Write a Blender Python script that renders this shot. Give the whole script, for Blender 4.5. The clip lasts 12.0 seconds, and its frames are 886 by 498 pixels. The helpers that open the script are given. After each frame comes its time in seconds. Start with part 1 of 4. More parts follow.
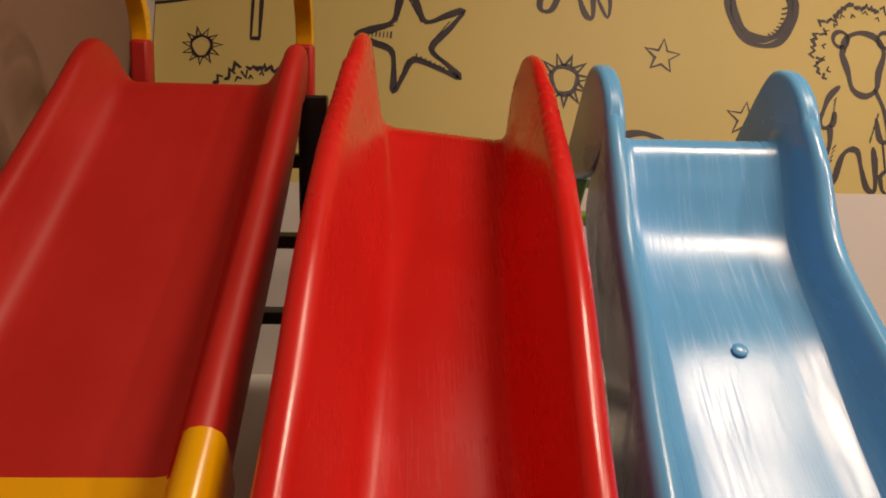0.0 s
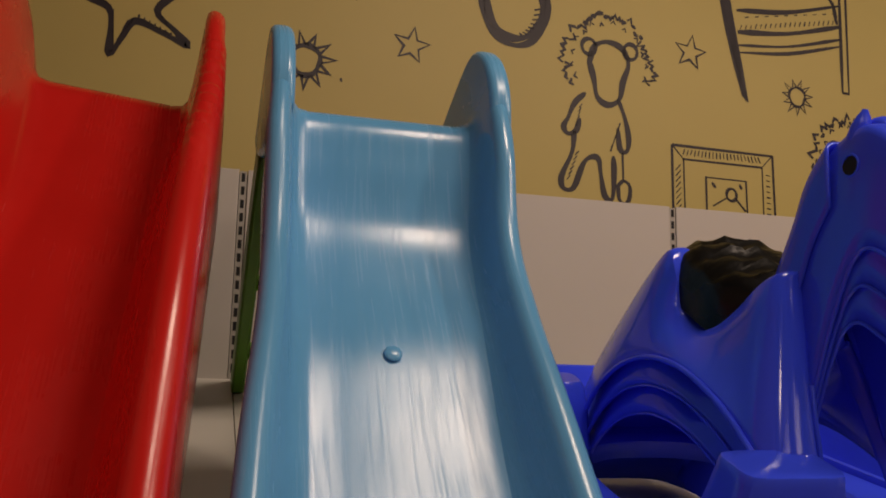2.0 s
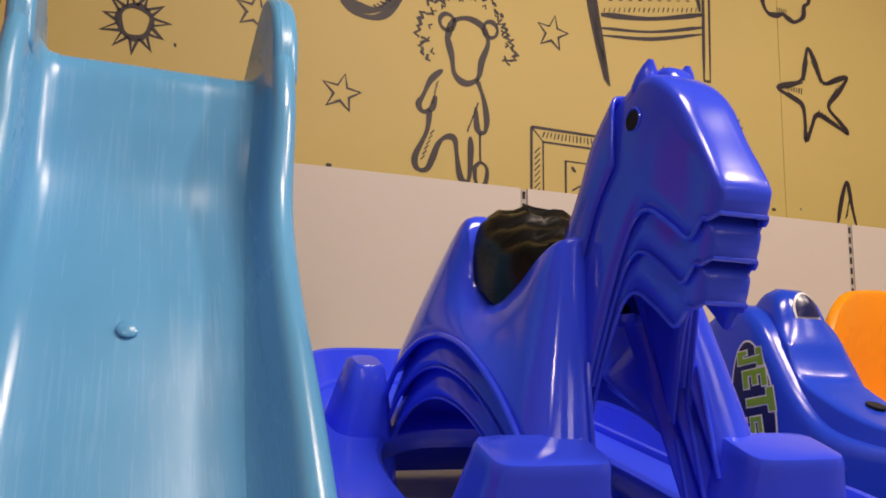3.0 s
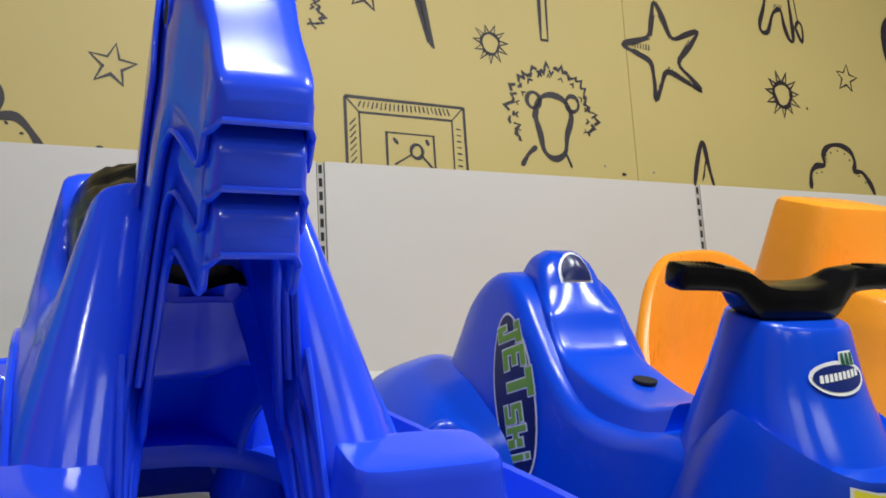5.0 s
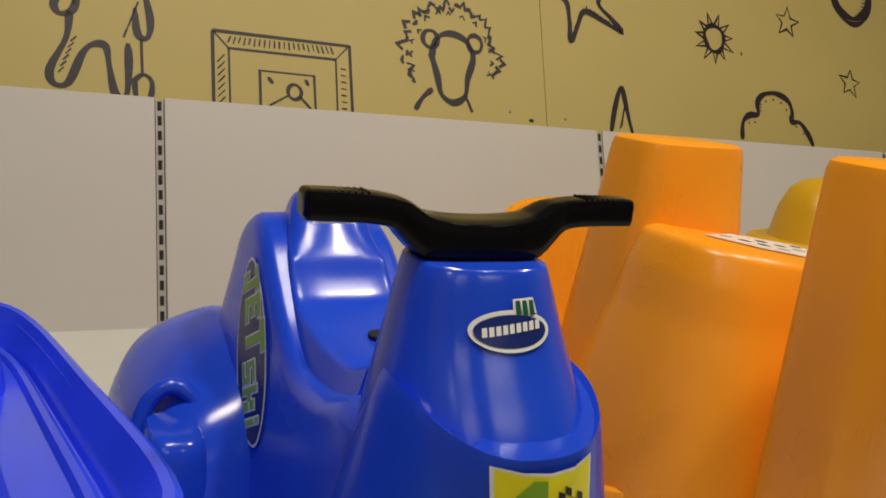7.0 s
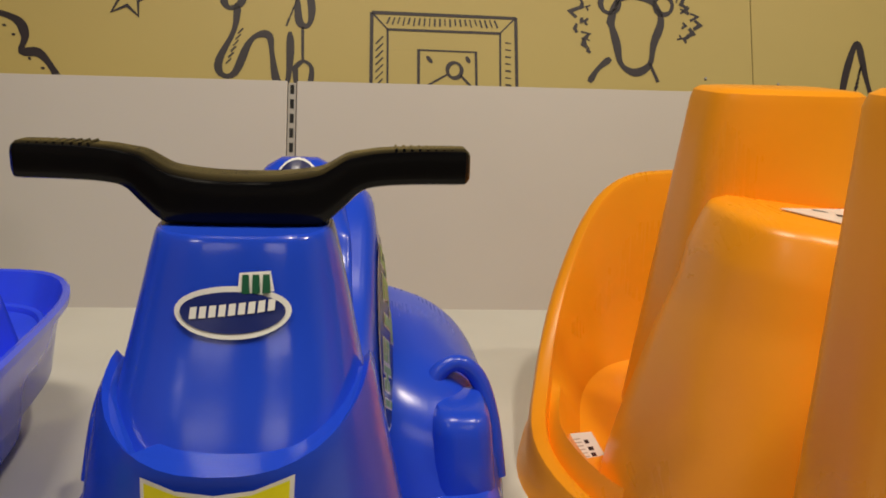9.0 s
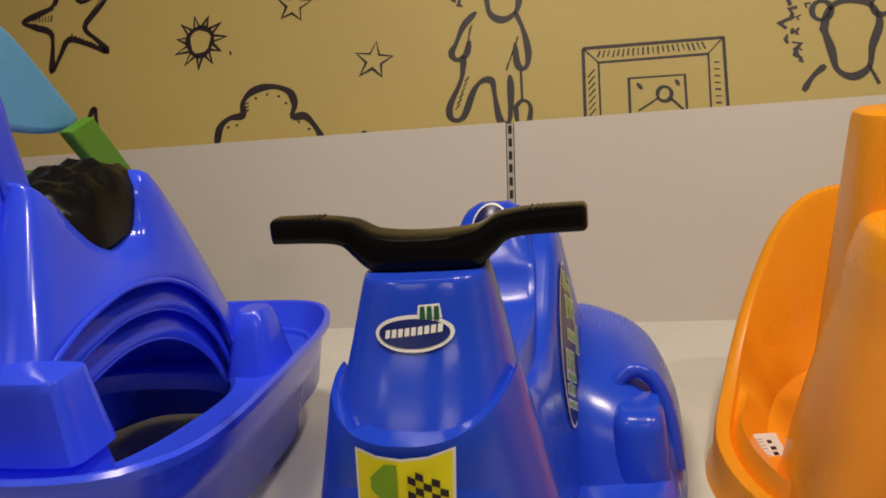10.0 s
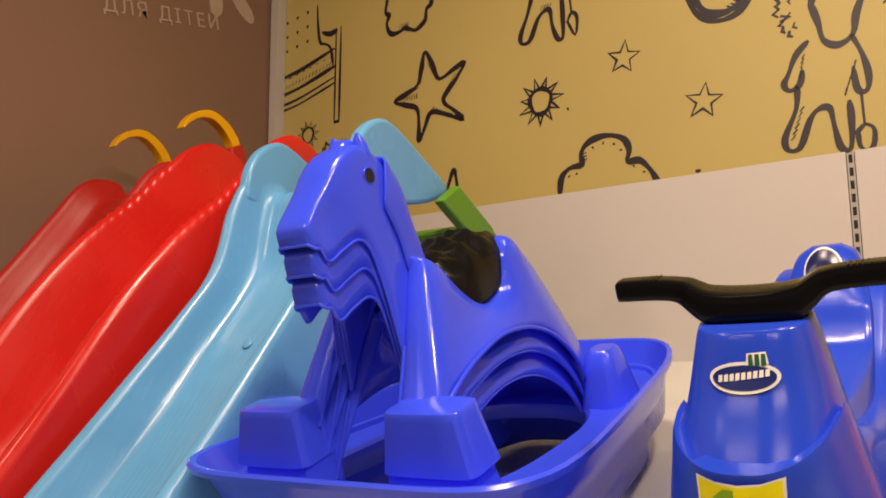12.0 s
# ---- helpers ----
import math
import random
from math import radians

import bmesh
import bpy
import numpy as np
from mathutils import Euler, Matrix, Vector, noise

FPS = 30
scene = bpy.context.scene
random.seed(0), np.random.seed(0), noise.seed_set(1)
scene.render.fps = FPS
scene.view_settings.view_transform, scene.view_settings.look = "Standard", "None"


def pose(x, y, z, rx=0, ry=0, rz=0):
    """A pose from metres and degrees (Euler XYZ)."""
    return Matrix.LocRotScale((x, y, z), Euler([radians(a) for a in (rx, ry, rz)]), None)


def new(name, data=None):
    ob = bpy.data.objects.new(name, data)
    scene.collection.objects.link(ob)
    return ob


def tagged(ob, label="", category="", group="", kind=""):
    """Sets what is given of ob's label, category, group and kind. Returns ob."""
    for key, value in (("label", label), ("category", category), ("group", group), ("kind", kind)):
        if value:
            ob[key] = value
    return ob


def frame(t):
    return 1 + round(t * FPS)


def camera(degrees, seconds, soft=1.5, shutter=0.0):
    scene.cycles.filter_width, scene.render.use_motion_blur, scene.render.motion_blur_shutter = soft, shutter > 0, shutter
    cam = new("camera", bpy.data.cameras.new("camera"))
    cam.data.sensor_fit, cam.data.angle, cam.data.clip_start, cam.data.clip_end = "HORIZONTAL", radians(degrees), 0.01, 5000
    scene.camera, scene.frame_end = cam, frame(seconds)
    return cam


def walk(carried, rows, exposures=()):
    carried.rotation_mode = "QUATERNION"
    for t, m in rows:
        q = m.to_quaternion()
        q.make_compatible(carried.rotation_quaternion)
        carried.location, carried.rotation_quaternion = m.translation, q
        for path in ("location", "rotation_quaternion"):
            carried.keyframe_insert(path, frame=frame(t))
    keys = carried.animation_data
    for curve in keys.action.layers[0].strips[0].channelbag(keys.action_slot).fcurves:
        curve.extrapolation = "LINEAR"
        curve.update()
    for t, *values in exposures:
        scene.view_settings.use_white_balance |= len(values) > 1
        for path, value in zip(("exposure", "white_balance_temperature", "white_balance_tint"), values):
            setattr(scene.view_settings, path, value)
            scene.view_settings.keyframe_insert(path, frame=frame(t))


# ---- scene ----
cam = camera(54.5, 12.0, 1.8)
PATH = [
    (0, -0.2102, -2.2536, 0.9609, 78.821, -1.546, -2.941),
    (0.5, -0.2058, -2.2451, 0.9478, 77.899, -2.514, -4.966),
    (1, -0.1921, -2.2097, 0.9310, 77.898, -3.062, -8.288),
    (1.5, -0.1024, -2.1580, 0.9302, 79.063, -4.286, -11.004),
    (2, 0.0660, -2.0999, 0.9150, 79.777, -6.559, -14.757),
    (2.5, 0.2071, -2.0817, 0.9001, 79.968, -7.926, -18.326),
    (2.7, 0.2400, -2.0650, 0.8901, 79.960, -8.140, -19.525),
    (4.3, 0.5350, -1.9367, 0.8404, 80.989, -5.812, -25.044),
    (4.5, 0.5777, -1.9313, 0.8360, 80.688, -4.774, -25.964),
    (5, 0.7362, -1.9342, 0.8307, 80.594, -5.455, -25.416),
    (5.5, 0.8813, -1.9601, 0.8425, 79.858, -5.758, -24.150),
    (6, 0.9907, -1.9797, 0.8400, 79.051, -5.984, -22.429),
    (6.5, 1.0722, -1.9837, 0.8288, 78.443, -5.759, -23.648),
    (7, 1.1400, -1.9412, 0.8046, 77.947, -5.851, -24.990),
    (7.2, 1.1785, -1.9098, 0.7940, 78.171, -6.104, -24.751),
    (8.8, 1.5761, -1.8755, 0.7687, 75.802, -3.108, -6.895),
    (9, 1.6085, -1.9045, 0.7764, 76.114, -1.725, -4.270),
    (9.5, 1.6729, -2.0040, 0.8023, 77.578, 3.131, 4.578),
    (10, 1.7263, -2.1056, 0.8477, 77.410, 5.079, 11.854),
    (10.5, 1.7577, -2.1643, 0.8836, 79.402, 7.847, 19.172),
    (11, 1.7913, -2.2056, 0.9030, 80.844, 9.821, 25.851),
    (11.5, 1.8010, -2.2433, 0.9167, 81.884, 11.144, 30.790),
    (12, 1.8049, -2.2760, 0.9271, 82.360, 11.880, 33.603),
]
EXPOSURES = [(0.0, -0.15, 8000, 20), (0.5, -0.15, 8000, 20), (1.0, -0.5, 8000, 20), (1.5, -0.6, 8000, 21), (2.0, -0.95, 7700, 20), (2.5, -0.5, 7300, 20), (4.5, 0.3, 6200, 11), (5.0, 0.15, 5400, 1), (5.5, 0.05, 5400, 0), (6.2, -0.25, 5800, 1), (7.0, -0.4, 6500, 3), (9.5, -0.42, 6900, 6), (10.5, -0.25, 7100, 12), (11.2, 0.1, 8300, 15), (12.0, 0.15, 8100, 18)]
SHOP = pose(0, 0, 0.16, -20, 0, 0) @ pose(0, -2.41, -0.247)   # from the leaning back wall's frame to the level podium's
DECK = 0.16
walk(cam, [(t, pose(*p)) for t, *p in PATH], EXPOSURES)

# ---- light ----
world = bpy.data.worlds.new("world")
scene.world = world
world.use_nodes = True
world.node_tree.nodes["Background"].inputs[0].default_value = (1.0, 0.9, 0.78, 1)
world.node_tree.nodes["Background"].inputs[1].default_value = 0.12


def lamp(name, m, size, watts, colour=(1.0, 0.89, 0.77), size_y=None):
    data = bpy.data.lights.new(name, "AREA")
    data.energy, data.size, data.color = watts, size, colour
    if size_y:
        data.shape, data.size_y = "RECTANGLE", size_y
    else:
        data.shape = "DISK"
    ob = new(name, data)
    ob.matrix_world = m
    return ob


# ---- materials ----
def node_material(name):
    m = bpy.data.materials.new(name)
    m.use_nodes = True
    return m, m.node_tree.nodes, m.node_tree.links, m.node_tree.nodes["Principled BSDF"]


def plastic(name, colour, rough=0.28, grain=0.10, scratch=0.0, bump=0.04, sss=0.0):
    """Moulded polyethylene: slight mottling, hazy rub marks in the gloss, faint orange-peel."""
    m, n, l, b = node_material(name)
    co = n.new("ShaderNodeTexCoord")
    big = n.new("ShaderNodeTexNoise")
    big.inputs["Scale"].default_value, big.inputs["Detail"].default_value = 4.0, 5
    l.new(co.outputs["Object"], big.inputs["Vector"])
    fine = n.new("ShaderNodeTexNoise")
    fine.inputs["Scale"].default_value, fine.inputs["Detail"].default_value = 120, 3
    l.new(co.outputs["Object"], fine.inputs["Vector"])
    ramp = n.new("ShaderNodeMapRange")
    ramp.inputs[1].default_value, ramp.inputs[2].default_value = 0.3, 0.7
    ramp.inputs[3].default_value, ramp.inputs[4].default_value = 1 - grain, 1 + grain
    l.new(big.outputs["Fac"], ramp.inputs[0])
    mul = n.new("ShaderNodeVectorMath")
    mul.operation = "SCALE"
    mul.inputs[0].default_value = colour
    l.new(ramp.outputs[0], mul.inputs["Scale"])
    l.new(mul.outputs[0], b.inputs["Base Color"])
    r = n.new("ShaderNodeMapRange")
    r.inputs[1].default_value, r.inputs[2].default_value = 0.3, 0.75
    r.inputs[3].default_value, r.inputs[4].default_value = rough - 0.06, rough + 0.10
    l.new(big.outputs["Fac"], r.inputs[0])
    out = r.outputs[0]
    if scratch:
        mp = n.new("ShaderNodeMapping")
        mp.inputs["Scale"].default_value = (150, 5, 5)
        l.new(co.outputs["Object"], mp.inputs[0])
        sc = n.new("ShaderNodeTexNoise")
        sc.inputs["Scale"].default_value, sc.inputs["Detail"].default_value = 1.5, 6
        l.new(mp.outputs[0], sc.inputs["Vector"])
        sr = n.new("ShaderNodeMapRange")
        sr.inputs[1].default_value, sr.inputs[2].default_value = 0.45, 0.75
        sr.inputs[3].default_value, sr.inputs[4].default_value = 0, scratch
        l.new(sc.outputs["Fac"], sr.inputs[0])
        add = n.new("ShaderNodeMath")
        l.new(out, add.inputs[0])
        l.new(sr.outputs[0], add.inputs[1])
        out = add.outputs[0]
    l.new(out, b.inputs["Roughness"])
    bp = n.new("ShaderNodeBump")
    bp.inputs["Strength"].default_value, bp.inputs["Distance"].default_value = bump, 0.002
    l.new(fine.outputs["Fac"], bp.inputs["Height"])
    l.new(bp.outputs[0], b.inputs["Normal"])
    b.inputs["IOR"].default_value = 1.5
    if sss:
        b.inputs["Subsurface Weight"].default_value = sss
        b.inputs["Subsurface Radius"].default_value = (0.02, 0.01, 0.005)
        b.inputs["Subsurface Scale"].default_value = 0.5
    return m


def board(name, colour, rough=0.5, var=0.06, scale=2.0, fine_scale=200, bump=0.05):
    """Painted or printed sheet with faint grime and a fine tooth."""
    m, n, l, b = node_material(name)
    co = n.new("ShaderNodeTexCoord")
    big = n.new("ShaderNodeTexNoise")
    big.inputs["Scale"].default_value, big.inputs["Detail"].default_value = scale, 6
    l.new(co.outputs["Object"], big.inputs["Vector"])
    ramp = n.new("ShaderNodeMapRange")
    ramp.inputs[1].default_value, ramp.inputs[2].default_value = 0.3, 0.7
    ramp.inputs[3].default_value, ramp.inputs[4].default_value = 1 - var, 1 + var * 0.5
    l.new(big.outputs["Fac"], ramp.inputs[0])
    mul = n.new("ShaderNodeVectorMath")
    mul.operation = "SCALE"
    mul.inputs[0].default_value = colour
    l.new(ramp.outputs[0], mul.inputs["Scale"])
    l.new(mul.outputs[0], b.inputs["Base Color"])
    b.inputs["Roughness"].default_value = rough
    fine = n.new("ShaderNodeTexNoise")
    fine.inputs["Scale"].default_value = fine_scale
    l.new(co.outputs["Object"], fine.inputs["Vector"])
    bp = n.new("ShaderNodeBump")
    bp.inputs["Strength"].default_value, bp.inputs["Distance"].default_value = bump, 0.001
    l.new(fine.outputs["Fac"], bp.inputs["Height"])
    l.new(bp.outputs[0], b.inputs["Normal"])
    return m


RED = plastic("red_plastic", (0.66, 0.020, 0.017), 0.24, 0.06, 0.06)
RED_DARK = plastic("red_plastic_matt", (0.48, 0.014, 0.010), 0.46, 0.06, 0.05)
SKY = plastic("light_blue_plastic", (0.11, 0.40, 0.72), 0.20, 0.05, 0.14)
BLUE = plastic("royal_blue_plastic", (0.036, 0.085, 0.95), 0.15, 0.06, 0.04)
JETBLUE = plastic("jet_blue_plastic", (0.016, 0.070, 0.68), 0.20, 0.06, 0.04)
ORANGE = plastic("orange_plastic", (0.95, 0.35, 0.016), 0.30, 0.05, 0.05)
YELLOW = plastic("yellow_plastic", (0.85, 0.42, 0.012), 0.26, 0.06)
GREEN = plastic("green_plastic", (0.10, 0.30, 0.022), 0.42, 0.10)
BLACKP = plastic("black_plastic", (0.005, 0.005, 0.006), 0.15, 0.10, 0.0, 0.02)
BLACKP.node_tree.nodes["Principled BSDF"].inputs["Specular IOR Level"].default_value = 0.16
BLACKM = plastic("black_metal", (0.012, 0.011, 0.013), 0.45, 0.10)
VINYL = plastic("black_vinyl_film", (0.006, 0.006, 0.006), 0.30, 0.2, 0.0, 0.3)
VINYL.node_tree.nodes["Principled BSDF"].inputs["Specular IOR Level"].default_value = 0.3
WALLPAPER = board("yellow_wall_print", (0.572, 0.452, 0.155), 0.55, 0.05, 1.2)
INK = board("dark_ink", (0.020, 0.011, 0.018), 0.5, 0.2, 30)
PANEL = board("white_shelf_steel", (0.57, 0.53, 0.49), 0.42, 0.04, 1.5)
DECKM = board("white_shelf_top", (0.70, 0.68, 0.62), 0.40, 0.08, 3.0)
BROWN = board("brown_side_wall", (0.27, 0.155, 0.11), 0.6, 0.06, 1.0)
CREAM = board("cream_lettering", (0.50, 0.38, 0.30), 0.6, 0.05, 10)
GREYM = board("grey_steel", (0.42, 0.39, 0.35), 0.4, 0.1, 10)
SLOT = board("slot_shadow_black", (0.01, 0.01, 0.01), 0.8)
FLOORM = board("grey_floor_tile", (0.34, 0.30, 0.26), 0.35, 0.12, 3)
CEILM = board("dark_ceiling", (0.10, 0.095, 0.09), 0.8, 0.04, 2)
WHITE = board("white_sticker", (0.82, 0.82, 0.80), 0.35, 0.03, 20)
BADGE = board("blue_badge_field", (0.010, 0.022, 0.16), 0.25, 0.1, 30)
NAVY = board("navy_sticker", (0.014, 0.018, 0.09), 0.25, 0.1, 30)
LIME = board("lime_sticker", (0.22, 0.42, 0.03), 0.3, 0.1, 30)
DGREEN = board("dark_green_sticker", (0.01, 0.10, 0.05), 0.3, 0.1, 30)
STYEL = board("yellow_sticker", (0.85, 0.78, 0.02), 0.3, 0.05, 30)
GREY = board("grey_print", (0.45, 0.42, 0.40), 0.5, 0.2, 40)
PINK = board("pale_print", (0.80, 0.70, 0.62), 0.5, 0.15, 40)


# ---- mesh helpers ----
def finish(bm, sharp=38):
    bmesh.ops.recalc_face_normals(bm, faces=bm.faces)
    for f in bm.faces:
        f.smooth = True
    for e in bm.edges:
        if len(e.link_faces) == 2 and e.calc_face_angle(0) > radians(sharp):
            e.smooth = False


def part(name, bm, material, parent=None, label="", m=None, sharp=38, raw=False):
    if not raw:
        finish(bm, sharp)
    me = bpy.data.meshes.new(name)
    bm.to_mesh(me)
    bm.free()
    me.materials.append(material)
    ob = new(name, me)
    if parent is not None:
        ob.parent = parent
    if m is not None:
        ob.matrix_basis = m
    if label:
        ob["label"] = label
    return ob


def thing(name, label, category, m=None, group="", kind=""):
    ob = new(name)
    ob.empty_display_size = 0.05
    if m is not None:
        ob.matrix_basis = m
    return tagged(ob, label, category, group, kind)


def thicken(ob, t, offset=-1.0):
    md = ob.modifiers.new("shell", "SOLIDIFY")
    md.thickness, md.offset = t, offset
    return ob


def round_off(ob, width, segments=2, angle=40):
    md = ob.modifiers.new("edge", "BEVEL")
    md.width, md.segments, md.limit_method, md.angle_limit = width, segments, "ANGLE", radians(angle)
    return ob


def glide(rows, n):
    """Catmull-Rom through rows of equal length, n rows out."""
    a = np.array(rows, float)
    a = np.vstack([2 * a[0] - a[1], a, 2 * a[-1] - a[-2]])
    out = []
    for k in range(n):
        s = k / (n - 1) * (len(a) - 3)
        i = min(int(s), len(a) - 4)
        u = s - i
        p0, p1, p2, p3 = a[i:i + 4]
        out.append(0.5 * (2 * p1 + (p2 - p0) * u + (2 * p0 - 5 * p1 + 4 * p2 - p3) * u * u + (3 * p1 - p0 - 3 * p2 + p3) * u ** 3))
    return out


def loft(rings, closed=True, caps=True, bm=None):
    bm = bm or bmesh.new()
    rows = [[bm.verts.new(p) for p in ring] for ring in rings]
    n = len(rows[0])
    for a, b in zip(rows, rows[1:]):
        for i in range(n if closed else n - 1):
            j = (i + 1) % n
            bm.faces.new((a[i], a[j], b[j], b[i]))
    if caps and closed:
        bm.faces.new(rows[0][::-1])
        bm.faces.new(rows[-1])
    return bm


def box(x0, x1, y0, y1, z0, z1, bm=None):
    bm = bm or bmesh.new()
    v = [bm.verts.new((x, y, z)) for x in (x0, x1) for y in (y0, y1) for z in (z0, z1)]
    for q in ((0, 1, 3, 2), (4, 6, 7, 5), (0, 4, 5, 1), (2, 3, 7, 6), (0, 2, 6, 4), (1, 5, 7, 3)):
        bm.faces.new([v[i] for i in q])
    return bm


def squircle(cx, cy, a, b, n=48, power=3.0, turn=0.0):
    """Rounded rectangle, as points."""
    out = []
    for i in range(n):
        t = 2 * math.pi * i / n + turn
        c, s = math.cos(t), math.sin(t)
        r = (abs(c) ** power + abs(s) ** power) ** (-1 / power)
        out.append((cx + a * r * c, cy + b * r * s))
    return out


def tube(points, radius, n=10, caps=True, bm=None):
    """A round bar along points; radius a number or one for each."""
    pts = [Vector(p) for p in points]
    rad = [radius] * len(pts) if isinstance(radius, (int, float)) else radius
    side = None
    rings = []
    for i, p in enumerate(pts):
        t = (pts[min(i + 1, len(pts) - 1)] - pts[max(i - 1, 0)]).normalized()
        if side is None:
            side = t.orthogonal().normalized()
        side = (side - t * side.dot(t)).normalized()
        up = t.cross(side)
        rings.append([p + rad[i] * (math.cos(k * 2 * math.pi / n) * side + math.sin(k * 2 * math.pi / n) * up) for k in range(n)])
    return loft(rings, True, caps, bm)


def extruded(outline, x0, x1, bm=None):
    """A plate: an outline in y, z between two x."""
    return loft([[(x, y, z) for y, z in outline] for x in (x0, x1)], True, True, bm)


# ---- the room ----
W2 = 5.2
floor = tagged(part("floor", box(-1.05, W2, -5.0, 2.4, -0.1, 0.0), FLOORM), "grey-brown tiled shop floor in front of the podium", "floor", kind="structure")
# Ceiling is unseen; its dark colour holds down the bounced light.
ceiling = tagged(part("ceiling", box(-1.05, W2, -5.0, 2.4, 3.0, 3.1), CEILM), "unseen shop ceiling, dark to cut bounced light", "ceiling", kind="structure")
tagged(part("wall_west", box(-1.25, -1.056, -5.0, 2.4, 0.0, 3.0), BROWN), "matt brown side wall with cream lettering", "wall", kind="structure")
tagged(part("wall_east", box(W2, W2 + 0.2, -5.0, 2.4, 0.0, 3.0), GREYM), "plain grey side wall", "wall", kind="structure")
tagged(part("wall_south", box(-1.05, W2, -5.2, -5.0, 0.0, 3.0), GREYM), "plain grey wall across the aisle", "wall", kind="structure")

# leaning back wall with its printed yellow boards
back = tagged(part("wall_north", box(-1.0, W2, 2.714, 2.80, 0.1, 3.4), INK), "back wall of yellow boards printed with dark line drawings", "wall", kind="structure")
back.matrix_basis = SHOP
x = -1.0
for k, x1 in enumerate((2.676, W2)):
    ob = part("wall_board", box(x, x1 - 0.0025, 2.71, 2.7135, 0.12, 3.38), WALLPAPER, back)
    x = x1
tagged(part("trim", box(-1.045, -1.003, 2.655, 2.73, 0.2, 3.3), PANEL), "narrow white corner profile", "trim", kind="structure").matrix_basis = SHOP

# podium: base shelves and low back panels on slotted uprights
UP = (-1.1, 0.16, 1.411, 2.66, 3.9, 5.15)
podium = tagged(part("podium", box(-1.05, W2, -2.02, 0.2, 0.0, DECK - 0.004), GREYM), "low white steel display podium", "podium", kind="structure")
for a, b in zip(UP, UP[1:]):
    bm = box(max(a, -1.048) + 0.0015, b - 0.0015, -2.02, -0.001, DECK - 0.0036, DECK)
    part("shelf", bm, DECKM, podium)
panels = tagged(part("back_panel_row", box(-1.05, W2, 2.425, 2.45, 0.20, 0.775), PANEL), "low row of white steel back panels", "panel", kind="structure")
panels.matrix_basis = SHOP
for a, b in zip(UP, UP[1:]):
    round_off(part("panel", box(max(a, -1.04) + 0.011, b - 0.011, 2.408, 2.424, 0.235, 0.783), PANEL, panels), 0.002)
for a in UP[1:-1]:
    up = part("upright", box(a - 0.009, a + 0.009, 2.412, 2.4245, 0.2, 0.779), GREYM, panels, "slotted grey steel upright")
    bm = bmesh.new()
    z = 0.262
    while z < 0.76:
        box(a - 0.0045, a + 0.0045, 2.4110, 2.4124, z, z + 0.022, bm)
        z += 0.035
    part("slot", bm, SLOT, up)


# ---- slides ----
def slide_ring(y, z, ty, tz, w, h, flare, r, drop, cx):
    """One closed U section: bed, flared walls, rolled rims, underside; across the way (ty, tz)."""
    ny, nz = -tz, ty
    if nz < 0:
        ny, nz = -ny, -nz
    half = [(0.0, 0.0), (w * 0.5, 0.0), (w - 0.03, 0.0), (w - 0.012, 0.004), (w - 0.002, 0.016)]
    top = w + flare * h
    for k in range(1, 4):
        half.append((w + flare * h * k / 4, 0.016 + (h - 0.016) * k / 4))
    for k in range(7):
        a = math.pi * (1 - k / 6)
        half.append((top + r + r * math.cos(a), h + r * math.sin(a)))
    half += [(top + 2 * r, h * 0.5), (top + 2 * r - 0.003, 0.0 - drop * 0.5), (top + 2 * r - 0.006, -drop), (top, -drop)]
    half += [(w + 0.002, -0.012), (w * 0.5, -0.012), (0.0, -0.012)]
    full = [(a, b) for a, b in half] + [(-a, b) for a, b in half[-2:0:-1]]
    return [(cx + a, y + b * ny, z + b * nz) for a, b in full]


def slide_bed(rows, cx, n=56):
    """rows: y, z, half width, wall height, flare, rim radius, drop"""
    g = glide(rows, n)
    rings = []
    for i, q in enumerate(g):
        a, b = g[max(i - 1, 0)], g[min(i + 1, n - 1)]
        t = Vector((b[0] - a[0], b[1] - a[1])).normalized()
        rings.append(slide_ring(q[0], q[1], t.x, t.y, q[2], max(q[3], 0.02), q[4], q[5], q[6], cx))
    return loft(rings)


# light blue slide on green ladder rails
blue_slide = thing("blue_slide", "glossy light blue plastic slide with scratched bed and green ladder", "slide", pose(0, 0, 0))
SKY_ROWS = [
    (-0.640, 0.852, 0.155, 0.030, 0.08, 0.014, 0.03),
    (-0.668, 0.862, 0.155, 0.045, 0.08, 0.015, 0.03),
    (-0.700, 0.850, 0.154, 0.066, 0.08, 0.016, 0.055),
    (-0.738, 0.792, 0.152, 0.082, 0.08, 0.017, 0.150),
    (-0.795, 0.702, 0.148, 0.086, 0.08, 0.018, 0.150),
    (-0.880, 0.632, 0.146, 0.074, 0.10, 0.018, 0.150),
    (-0.980, 0.570, 0.144, 0.072, 0.16, 0.018, 0.150),
    (-1.100, 0.486, 0.143, 0.082, 0.24, 0.019, 0.150),
    (-1.200, 0.424, 0.143, 0.084, 0.28, 0.020, 0.150),
    (-1.350, 0.336, 0.145, 0.088, 0.30, 0.020, 0.150),
    (-1.500, 0.268, 0.148, 0.080, 0.30, 0.020, 0.10),
    (-1.680, 0.228, 0.150, 0.060, 0.24, 0.019, 0.03),
    (-1.800, 0.205, 0.150, 0.030, 0.20, 0.016, 0.03),
]
bm = slide_bed(SKY_ROWS, 0.346, 90)
for v in bm.verts:            # the bed runs slightly askew
    v.co.x += 0.050 * min(0, v.co.y + 0.70)
bed = part("bed", bm, SKY, blue_slide, "scuffed light blue slide bed with rolled rims")
